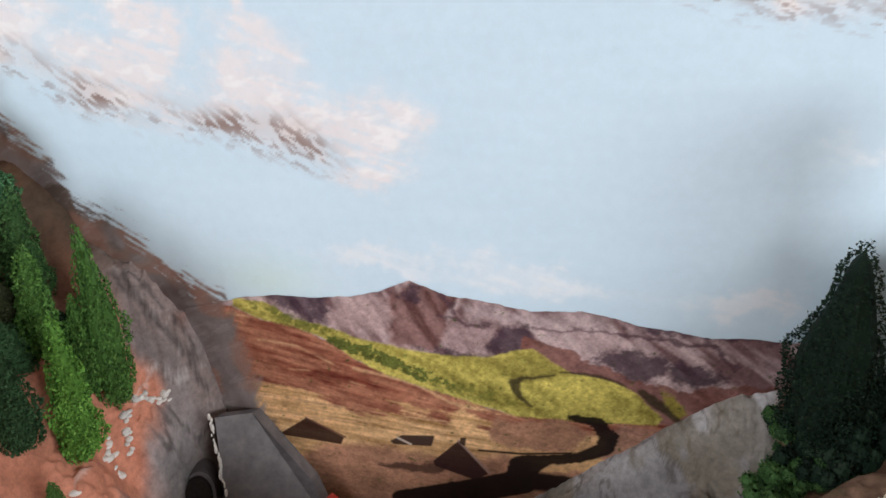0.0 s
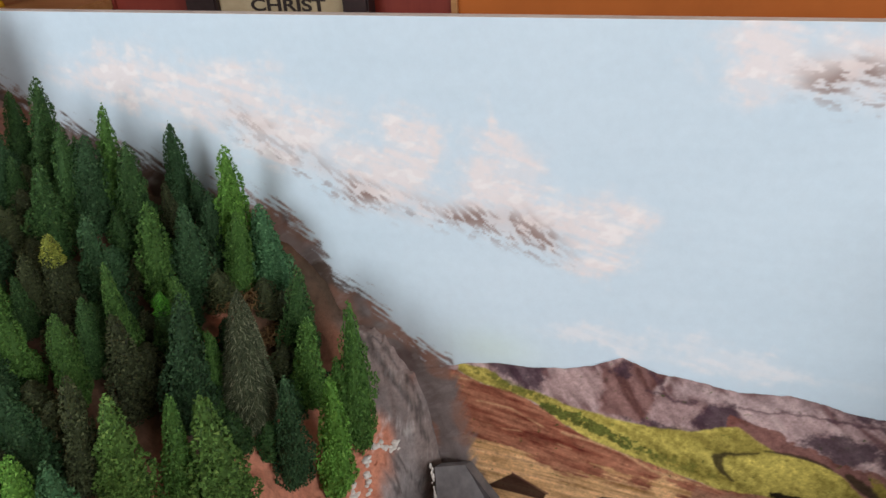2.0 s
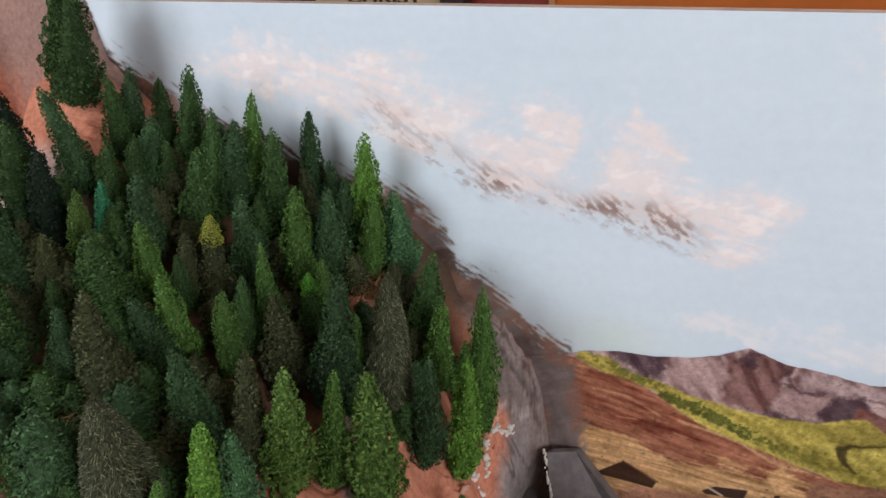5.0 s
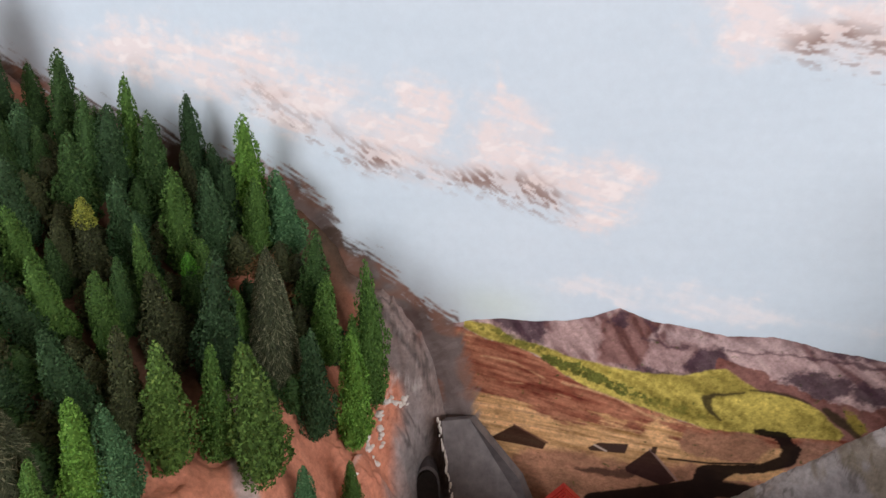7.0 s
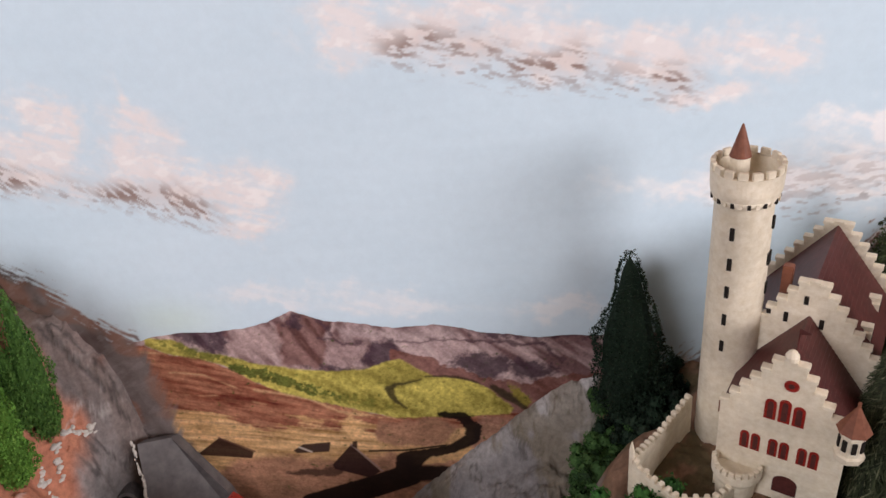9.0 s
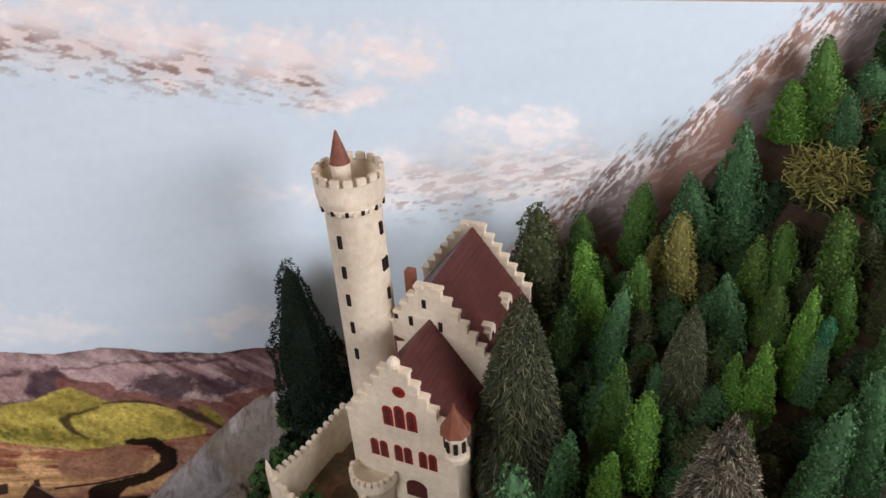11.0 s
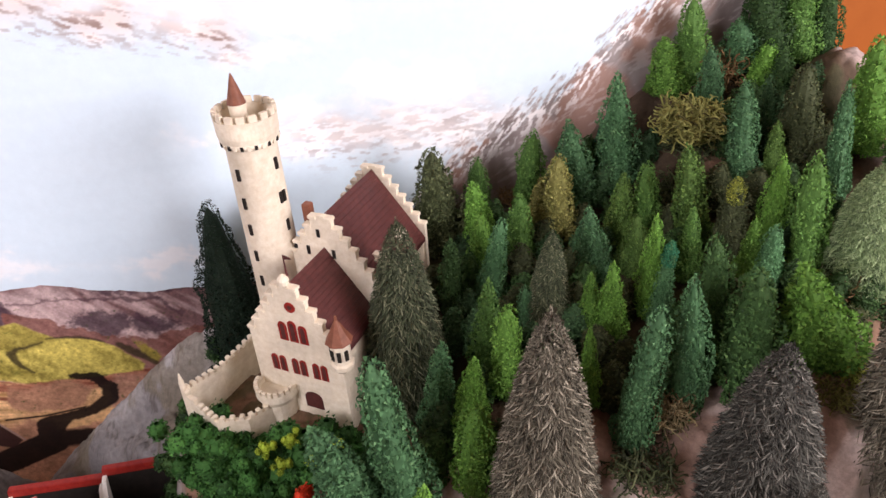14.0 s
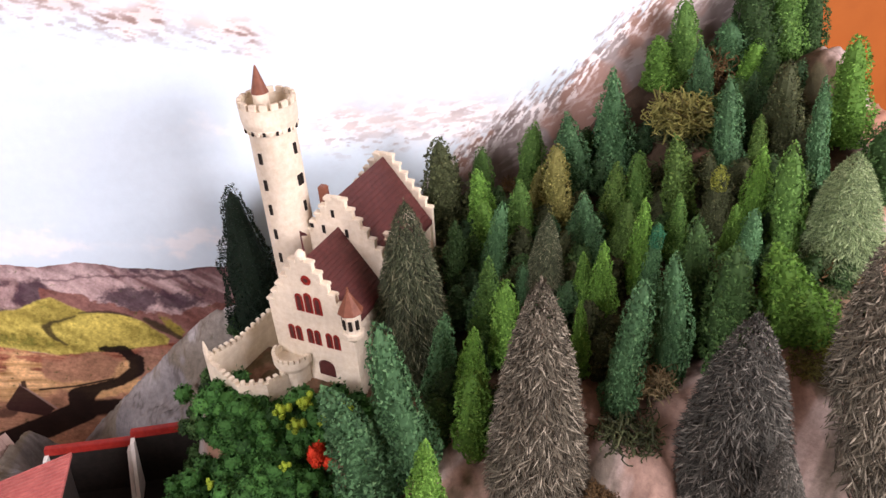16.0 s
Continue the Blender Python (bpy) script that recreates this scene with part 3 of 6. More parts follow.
    c = tint(c, (0.13, 0.14, 0.028), poly(wx, wz, [(-0.040, 1.116), (0.012, 1.109), (0.050, 1.089), (0.010, 1.090), (-0.029, 1.101)], 0.005) * step_up(n2, 0.4, 0.6) * 0.7)
    for pts, w in (([(0.081, 1.134), (0.052, 1.127), (0.042, 1.120), (0.051, 1.100), (0.063, 1.092)], (0.001, 0.0022, 0.005, 0.003, 0.001)), ([(0.162, 1.125), (0.179, 1.114), (0.201, 1.096)], (0.004, 0.006, 0.003)), ([(0.085, 1.138), (0.123, 1.139), (0.148, 1.131)], (0.001, 0.002, 0.001))):
        c = tint(c, (0.045, 0.034, 0.018), band(wx * 0.4 + x * 0.6, wz * 0.4 + z * 0.6, pts, w, 0.0018) * 0.9)
    c = np.clip(c, 0.008, 0.9) * (0.60 + 0.8 * fine)[..., None]
    # the dark stream
    river = band(x + (n2 - 0.5) * 0.008, z + (n2 - 0.5) * 0.008, [(0.101, 1.082), (0.124, 1.080), (0.141, 1.065), (0.139, 1.046), (0.115, 1.028), (0.084, 1.020), (0.063, 1.007), (0.060, 0.981), (0.015, 0.959), (-0.061, 0.927)], (0.004, 0.007, 0.009, 0.009, 0.007, 0.008, 0.016, 0.018, 0.018, 0.018), 0.0015)
    river = np.maximum(river, band(x, z + (n1 - 0.5) * 0.012, [(0.058, 0.981), (0.107, 0.988), (0.156, 0.989)], (0.014, 0.012, 0.010), 0.003))
    river = np.maximum(river, band(x, z, [(0.015, 1.021), (0.060, 1.024), (0.108, 1.034)], 0.0016, 0.0012))
    c = blend(c, (0.010, 0.006, 0.006), river * 0.97)
    # three barns: dark walls, a paler roof edge, a smudge of shadow beside the largest
    c = blend(c, (0.045, 0.022, 0.018), poly(wx, wz, [(-0.094, 0.984), (-0.054, 0.992), (-0.018, 0.991), (-0.027, 0.977), (-0.070, 0.977)], 0.003) * 0.85)
    barns = (([(-0.033, 0.996), (-0.007, 1.031), (0.026, 0.987), (0.013, 0.975), (-0.031, 0.989)], (0.028, 0.011, 0.012), [(-0.007, 1.031), (0.028, 0.988)], (0.30, 0.20, 0.18)),
             ([(-0.199, 1.009), (-0.169, 1.036), (-0.129, 1.014), (-0.133, 1.003), (-0.197, 1.006)], (0.030, 0.011, 0.010), [(-0.169, 1.036), (-0.128, 1.015)], (0.11, 0.045, 0.04)),
             ([(-0.079, 1.018), (-0.066, 1.029), (-0.032, 1.034), (-0.035, 1.018), (-0.075, 1.014)], (0.035, 0.018, 0.016), [(-0.071, 1.024), (-0.057, 1.017)], (0.62, 0.52, 0.44)))
    for outline, tone, eave, roof in barns:
        c = blend(c, tone, poly(x, z, outline, 0.0008) * 0.95)
        c = blend(c, roof, band(x, z, eave, 0.0014, 0.0008) * 0.85)
    c = blend(c, (0.06, 0.035, 0.03), poly(x, z, [(-0.056, 1.026), (-0.032, 1.032), (-0.034, 1.021), (-0.054, 1.019)], 0.001) * 0.7)
    c = blend(c, (0.030, 0.014, 0.012), poly(x, z, [(-0.006, 1.028), (-0.005, 1.036), (0.001, 1.037), (0.000, 1.024)], 0.0008) * 0.95)
    # grey paint brushed over the sheet's edge where the rock meets it
    edge = np.interp(z, (0.9, 0.95, 1.042, 1.123, 1.164, 1.2), (-0.18, -0.195, -0.218, -0.224, -0.238, -0.25)) + (strokes(x, z, 60, 30, 160, 17) - 0.5) * 0.022
    grey = rock_tone(x, z, -1)
    cover = step_up(edge - x, -0.012, 0.006)[..., None]
    c = c * (1 - cover) + grey * cover
    paint_layer(ob, c)
    return tagged(ob, "printed valley poster with mauve mountains, yellow meadow and barns", "poster")


poster()

# ---- where the trees stand: foot x, y, z, how far the tip leans in x, the tip's height, the crown's width ----
PLANTED = {"left": [], "right": []}


def plant(side, kind, rows):
    PLANTED[side] += [(kind, *row) for row in rows]


plant("left", "dark_green", [
    (-0.790, 0.550, 1.490, 0.040, 1.600, 0.031),
    (-0.769, 0.540, 1.478, 0.046, 1.586, 0.043),
    (-0.677, 0.503, 1.433, 0.006, 1.504, 0.025),
    (-0.662, 0.544, 1.425, 0.015, 1.490, 0.026),
    (-0.631, 0.540, 1.410, 0.029, 1.506, 0.030),
    (-0.641, 0.470, 1.406, 0.018, 1.459, 0.021),
    (-0.592, 0.519, 1.378, 0.024, 1.471, 0.025),
    (-0.536, 0.540, 1.349, 0.018, 1.448, 0.033),
    (-0.599, 0.362, 1.340, 0.013, 1.418, 0.046),
    (-0.623, 0.326, 1.336, 0.021, 1.391, 0.019),
    (-0.551, 0.404, 1.324, 0.008, 1.379, 0.020),
    (-0.496, 0.409, 1.288, 0.014, 1.363, 0.021),
    (-0.382, 0.551, 1.232, 0.020, 1.326, 0.034),
])
plant("left", "dark_teal", [
    (-0.678, 0.451, 1.424, -0.022, 1.506, 0.032),
    (-0.679, 0.517, 1.434, 0.025, 1.508, 0.025),
    (-0.637, 0.489, 1.406, 0.022, 1.472, 0.025),
    (-0.573, 0.527, 1.367, 0.022, 1.458, 0.034),
    (-0.525, 0.596, 1.371, 0.014, 1.448, 0.030),
    (-0.485, 0.587, 1.340, -0.004, 1.398, 0.024),
    (-0.471, 0.525, 1.305, 0.015, 1.398, 0.033),
    (-0.465, 0.572, 1.321, 0.002, 1.389, 0.027),
    (-0.528, 0.464, 1.318, 0.018, 1.412, 0.031),
    (-0.601, 0.426, 1.364, 0.015, 1.444, 0.032),
    (-0.594, 0.303, 1.307, 0.018, 1.382, 0.025),
    (-0.421, 0.426, 1.231, 0.027, 1.369, 0.038),
    (-0.343, 0.453, 1.165, 0.013, 1.276, 0.030),
    (-0.552, 0.236, 1.255, 0.004, 1.343, 0.046),
])
plant("left", "dark", [
    (-0.678, 0.392, 1.387, 0.023, 1.473, 0.030),
])
plant("left", "green", [
    (-0.619, 0.486, 1.390, 0.018, 1.449, 0.020),
    (-0.646, 0.437, 1.401, 0.024, 1.466, 0.026),
    (-0.637, 0.444, 1.397, -0.015, 1.439, 0.021),
    (-0.583, 0.474, 1.357, 0.027, 1.449, 0.036),
    (-0.595, 0.540, 1.388, 0.017, 1.450, 0.020),
    (-0.563, 0.546, 1.369, 0.024, 1.480, 0.029),
    (-0.495, 0.506, 1.312, 0.015, 1.405, 0.032),
    (-0.439, 0.559, 1.297, 0.013, 1.376, 0.026),
    (-0.575, 0.397, 1.339, 0.005, 1.410, 0.027),
    (-0.531, 0.371, 1.303, -0.004, 1.378, 0.029),
    (-0.492, 0.378, 1.280, 0.014, 1.369, 0.024),
    (-0.487, 0.439, 1.289, 0.008, 1.379, 0.023),
    (-0.451, 0.476, 1.274, 0.008, 1.349, 0.027),
    (-0.414, 0.458, 1.235, 0.010, 1.310, 0.023),
    (-0.361, 0.523, 1.200, 0.018, 1.291, 0.032),
])
plant("left", "green", [
    (-0.317, 0.544, 1.137, 0.009, 1.299, 0.031),
    (-0.331, 0.538, 1.159, 0.003, 1.235, 0.025),
    (-0.395, 0.367, 1.196, 0.020, 1.316, 0.030),
    (-0.479, 0.244, 1.226, 0.025, 1.294, 0.018),
    (-0.297, 0.419, 1.091, 0.005, 1.152, 0.016),
])
plant("left", "olive_dark", [
    (-0.507, 0.561, 1.341, 0.002, 1.399, 0.024),
    (-0.559, 0.420, 1.332, 0.015, 1.391, 0.022),
    (-0.646, 0.348, 1.356, 0.021, 1.416, 0.022),
    (-0.557, 0.304, 1.288, 0.013, 1.400, 0.040),
    (-0.456, 0.405, 1.257, 0.007, 1.355, 0.035),
    (-0.448, 0.330, 1.242, 0.023, 1.354, 0.029),
])
plant("left", "bright", [
    (-0.454, 0.581, 1.318, 0.014, 1.434, 0.035),
    (-0.318, 0.484, 1.138, 0.014, 1.257, 0.031),
    (-0.449, 0.270, 1.232, 0.023, 1.334, 0.029),
])
plant("left", "teal", [
    (-0.416, 0.582, 1.282, 0.001, 1.375, 0.037),
    (-0.528, 0.350, 1.294, -0.022, 1.366, 0.032),
    (-0.478, 0.317, 1.259, -0.007, 1.351, 0.034),
    (-0.423, 0.283, 1.226, 0.009, 1.319, 0.028),
    (-0.320, 0.370, 1.120, 0.008, 1.192, 0.020),
])
plant("left", "yellow_tip", [
    (-0.537, 0.430, 1.318, 0.017, 1.406, 0.030),
])
plant("left", "emerald", [
    (-0.642, 0.419, 1.392, 0.019, 1.435, 0.016),
])
plant("left", "olive_green", [
    (-0.640, 0.384, 1.373, 0.025, 1.441, 0.020),
    (-0.415, 0.330, 1.215, 0.022, 1.343, 0.036),
    (-0.352, 0.369, 1.157, 0.006, 1.322, 0.044),
])
plant("left", "neon_tip", [
    (-0.461, 0.461, 1.277, 0.012, 1.341, 0.023),
])
plant("left", "olive_bristle", [
    (-0.385, 0.463, 1.209, 0.018, 1.355, 0.043),
    (-0.504, 0.249, 1.237, 0.008, 1.357, 0.054),
])
plant("right", "olive_dark", [
    (0.527, 0.562, 1.283, -0.016, 1.389, 0.043),
    (0.840, 0.480, 1.418, -0.015, 1.496, 0.034),
])
plant("right", "green", [
    (0.569, 0.583, 1.309, -0.007, 1.369, 0.024),
    (0.619, 0.581, 1.324, -0.001, 1.398, 0.030),
    (0.598, 0.504, 1.285, -0.010, 1.365, 0.027),
    (0.714, 0.483, 1.336, -0.016, 1.405, 0.027),
    (0.728, 0.422, 1.331, -0.010, 1.389, 0.022),
    (0.814, 0.386, 1.353, -0.025, 1.453, 0.031),
    (0.785, 0.598, 1.448, -0.018, 1.527, 0.033),
    (0.900, 0.598, 1.454, -0.033, 1.573, 0.036),
    (0.551, 0.409, 1.240, -0.009, 1.334, 0.028),
])
plant("right", "bright", [
    (0.568, 0.537, 1.287, -0.019, 1.363, 0.031),
    (0.565, 0.511, 1.275, -0.012, 1.340, 0.025),
    (0.636, 0.397, 1.281, -0.010, 1.344, 0.022),
    (0.651, 0.388, 1.283, -0.011, 1.359, 0.024),
    (0.691, 0.406, 1.302, -0.013, 1.392, 0.024),
    (0.794, 0.415, 1.368, -0.012, 1.438, 0.022),
    (0.906, 0.478, 1.418, -0.022, 1.520, 0.037),
    (0.850, 0.576, 1.430, -0.004, 1.491, 0.027),
    (0.760, 0.595, 1.400, -0.016, 1.488, 0.036),
    (0.810, 0.322, 1.306, -0.054, 1.392, 0.050),
    (0.765, 0.385, 1.335, -0.013, 1.396, 0.023),
    (0.525, 0.355, 1.221, -0.002, 1.296, 0.026),
    (0.523, 0.318, 1.188, -0.003, 1.280, 0.031),
    (0.560, 0.379, 1.245, -0.007, 1.329, 0.026),
    (0.621, 0.341, 1.262, -0.012, 1.331, 0.017),
])
plant("right", "bright", [
    (0.476, 0.271, 1.154, -0.002, 1.251, 0.029),
])
plant("right", "teal", [
    (0.665, 0.550, 1.329, -0.023, 1.420, 0.038),
    (0.560, 0.471, 1.258, 0.005, 1.359, 0.024),
    (0.657, 0.453, 1.300, -0.020, 1.376, 0.027),
    (0.644, 0.306, 1.252, 0.001, 1.374, 0.029),
    (0.697, 0.322, 1.269, -0.024, 1.386, 0.028),
    (0.790, 0.473, 1.392, -0.023, 1.482, 0.028),
    (0.860, 0.437, 1.392, -0.025, 1.493, 0.022),
    (0.836, 0.598, 1.435, -0.015, 1.507, 0.031),
    (0.800, 0.562, 1.415, -0.024, 1.490, 0.025),
    (0.710, 0.562, 1.357, -0.022, 1.463, 0.036),
    (0.772, 0.374, 1.332, -0.008, 1.398, 0.021),
    (0.472, 0.315, 1.178, -0.035, 1.335, 0.041),
    (0.499, 0.382, 1.193, 0.002, 1.292, 0.029),
    (0.446, 0.312, 1.158, -0.052, 1.274, 0.051),
    (0.592, 0.421, 1.266, -0.014, 1.319, 0.019),
])
plant("right", "emerald", [
    (0.699, 0.578, 1.354, -0.011, 1.408, 0.019),
])
plant("right", "olive", [
    (0.639, 0.519, 1.307, -0.013, 1.398, 0.031),
    (0.618, 0.537, 1.305, -0.001, 1.366, 0.024),
])
plant("right", "dark_green", [
    (0.530, 0.486, 1.249, -0.009, 1.331, 0.026),
    (0.730, 0.355, 1.297, -0.027, 1.402, 0.030),
    (0.859, 0.598, 1.470, -0.027, 1.567, 0.042),
    (0.924, 0.598, 1.486, -0.024, 1.562, 0.030),
    (0.935, 0.435, 1.380, -0.018, 1.457, 0.049),
    (0.747, 0.322, 1.285, -0.025, 1.391, 0.038),
])
plant("right", "olive_bristle", [
    (0.604, 0.417, 1.271, -0.009, 1.374, 0.039),
    (0.482, 0.427, 1.189, -0.016, 1.383, 0.072),
])
plant("right", "olive_green", [
    (0.687, 0.484, 1.320, -0.009, 1.393, 0.029),
    (0.689, 0.450, 1.314, -0.007, 1.369, 0.021),
    (0.744, 0.450, 1.351, -0.029, 1.434, 0.034),
    (0.814, 0.465, 1.403, -0.012, 1.449, 0.019),
])
plant("right", "emerald_tip", [
    (0.694, 0.398, 1.301, -0.002, 1.371, 0.022),
])
plant("right", "yellow_tip", [
    (0.759, 0.418, 1.351, -0.011, 1.418, 0.026),
])
plant("right", "dark_teal", [
    (0.824, 0.502, 1.419, -0.017, 1.479, 0.025),
])
plant("right", "light_bristle", [
    (0.857, 0.370, 1.355, -0.020, 1.451, 0.064),
])
plant("right", "grey_bristle", [
    (0.732, 0.251, 1.179, -0.024, 1.377, 0.087),
    (0.757, 0.200, 1.180, -0.036, 1.304, 0.041),
])
plant("right", "brown_bristle", [
    (0.578, 0.286, 1.166, -0.022, 1.389, 0.079),
    (0.865, 0.242, 1.197, -0.079, 1.455, 0.099),
])
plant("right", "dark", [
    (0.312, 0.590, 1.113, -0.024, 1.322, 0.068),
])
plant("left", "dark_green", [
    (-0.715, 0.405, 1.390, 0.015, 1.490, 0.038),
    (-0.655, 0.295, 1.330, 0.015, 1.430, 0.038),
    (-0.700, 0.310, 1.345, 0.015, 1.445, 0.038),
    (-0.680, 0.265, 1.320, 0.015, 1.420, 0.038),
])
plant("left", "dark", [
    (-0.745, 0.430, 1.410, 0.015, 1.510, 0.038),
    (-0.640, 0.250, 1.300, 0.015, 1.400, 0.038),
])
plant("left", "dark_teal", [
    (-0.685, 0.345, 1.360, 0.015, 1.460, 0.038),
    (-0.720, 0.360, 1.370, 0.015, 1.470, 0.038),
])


# ---- modelled hillsides ----
LEFT_GROUND = [(-0.29, 0.46, 1.115), (-0.297, 0.546, 1.13), (-0.302, 0.569, 1.14), (-0.27, 0.589, 1.11), (-0.352, 0.384, 1.19), (-0.24, 0.605, 1.02), (-0.30, 0.40, 1.09), (-0.25, 0.46, 0.96), (-0.255, 0.5, 0.95), (-0.25, 0.55, 0.92), (-0.28, 0.52, 1.04), (-0.275, 0.572, 1.05), (-0.25, 0.595, 1.02), (-0.25, 0.575, 0.95), (-0.23, 0.57, 0.91), (-0.21, 0.595, 0.92), (-0.19, 0.58, 0.905), (-0.15, 0.55, 0.90), (-0.2, 0.42, 0.92), (-0.22, 0.3, 0.92), (-0.3, 0.2, 1.0), (-0.4, 0.1, 1.05), (-0.6, 0.1, 1.15), (-0.9, 0.1, 1.25), (-0.75, 0.52, 1.44), (-0.9, 0.4, 1.42), (-1.0, 0.55, 1.56), (-0.8, 0.3, 1.36), (-0.78, 0.58, 1.49)]
RIGHT_GROUND = [(0.677, 0.328, 1.245), (0.657, 0.299, 1.232), (0.718, 0.336, 1.25), (0.787, 0.282, 1.30), (0.92, 0.55, 1.49), (0.95, 0.5, 1.44), (0.385, 0.43, 1.19), (0.33, 0.47, 1.18), (0.30, 0.42, 1.165), (0.40, 0.52, 1.20), (0.29, 0.57, 1.11), (0.17, 0.58, 1.02), (0.22, 0.55, 1.06), (0.33, 0.345, 1.135), (0.39, 0.29, 1.10), (0.43, 0.34, 1.14), (0.27, 0.35, 1.08), (0.22, 0.4, 1.02), (0.18, 0.45, 0.97), (0.12, 0.52, 0.92), (0.2, 0.25, 0.93), (0.35, 0.15, 0.97), (0.578, 0.24, 1.15), (0.735, 0.2, 1.17), (0.9, 0.3, 1.28), (1.0, 0.4, 1.34), (0.6, 0.1, 1.08), (0.9, 0.1, 1.18)]


class Hill:
    """A plaster slope that rises smoothly through the feet of its trees to the board."""

    def __init__(self, side, x0, x1, y0, ground, line):
        feet = [(x, y, z - 0.012) for _, x, y, z, *_ in PLANTED[side]]
        rim = [(x, BOARD_Y, z - (0.05 if x > 0.5 or x < -0.33 else 0)) for x, z in line if x0 - 0.1 < x < x1 + 0.1]
        pts = np.array(feet + ground * 5 + rim * 2)
        steep = (-0.34, -0.2) if side == "left" else (0.1, 0.3)
        self.xs = np.concatenate([np.arange(x0, steep[0], 0.0027), np.arange(*steep, 0.001), np.arange(steep[1], x1, 0.0027)])
        self.ys = np.linspace(y0, BOARD_Y - 0.0005, 260)
        gx, gy = np.meshgrid(self.xs, self.ys, indexing="ij")
        near = np.zeros_like(gx)
        total = np.zeros_like(gx)
        for x, y, z in pts:
            d2 = (gx - x) ** 2 + (gy - y) ** 2
            w = np.exp(-d2 / (2 * 0.022 ** 2)) + 0.0001 / (0.002 + d2 * 6)
            near += w * z
            total += w
        z = near / total
        rough = step_up(z - TABLE_TOP, 0.02, 0.09)
        pull = step_up(gy, BOARD_Y - 0.05, BOARD_Y)
        hidden = np.interp(gx, (-0.8, -0.7, -0.34, -0.27, 0.0, 0.45, 0.56, 0.9, 0.97), (0.0, 0.035, 0.035, 0.0, 0.0, 0.0, 0.06, 0.06, 0.0))
        z = z * (1 - pull) + (contact(gx) - hidden) * pull
        z += -np.abs(fbm(gx + gy * 0.3, gy, 20, 4, 28) - 0.5) * 0.06 * rough * step_up(0.34 - np.abs(gx), 0, 0.05) * (1.0 if side == "left" else 0.25)
        z += -np.abs(fbm(gx, gy + gx * 0.4, 50, 4, 38) - 0.5) * 0.025 * rough * step_up(0.36 - np.abs(gx), 0, 0.05) * (1.0 if side == "left" else 0.3)
        z += (fbm(gx, gy, 22, 4, 3) - 0.5) * 0.022 * rough * (1 - pull * 0.6) + (fbm(gx, gy, 90, 4, 6, 0.65) - 0.5) * 0.008
        if side == "left":
            z -= step_up(gx, -0.284, -0.262) * step_up(0.612 - gy, 0, 0.02) * step_up(gy, 0.44, 0.48) * 0.06
        z -= step_up(gx - 0.915 - (BOARD_Y - gy) * 0.3, 0, 0.03) * 0.35
        self.z = np.maximum(z, TABLE_TOP + 0.001)
        self.gx, self.gy = gx, gy

    def at(self, x, y):
        i = int(np.clip(np.searchsorted(self.xs, x), 0, len(self.xs) - 1))
        j = int(np.clip(round((y - self.ys[0]) / (self.ys[1] - self.ys[0])), 0, len(self.ys) - 1))
        return float(self.z[i, j])

    def build(self, name, colours, label):
        nu, nv = self.z.shape
        verts = np.stack([self.gx, self.gy, self.z], -1).reshape(-1, 3)
        ob = from_arrays(name, verts.tolist(), grid_faces(nu, nv).tolist(), EARTH)
        smooth(ob)
        paint_layer(ob, colours)
        return tagged(ob, label, "hillside", kind="structure")


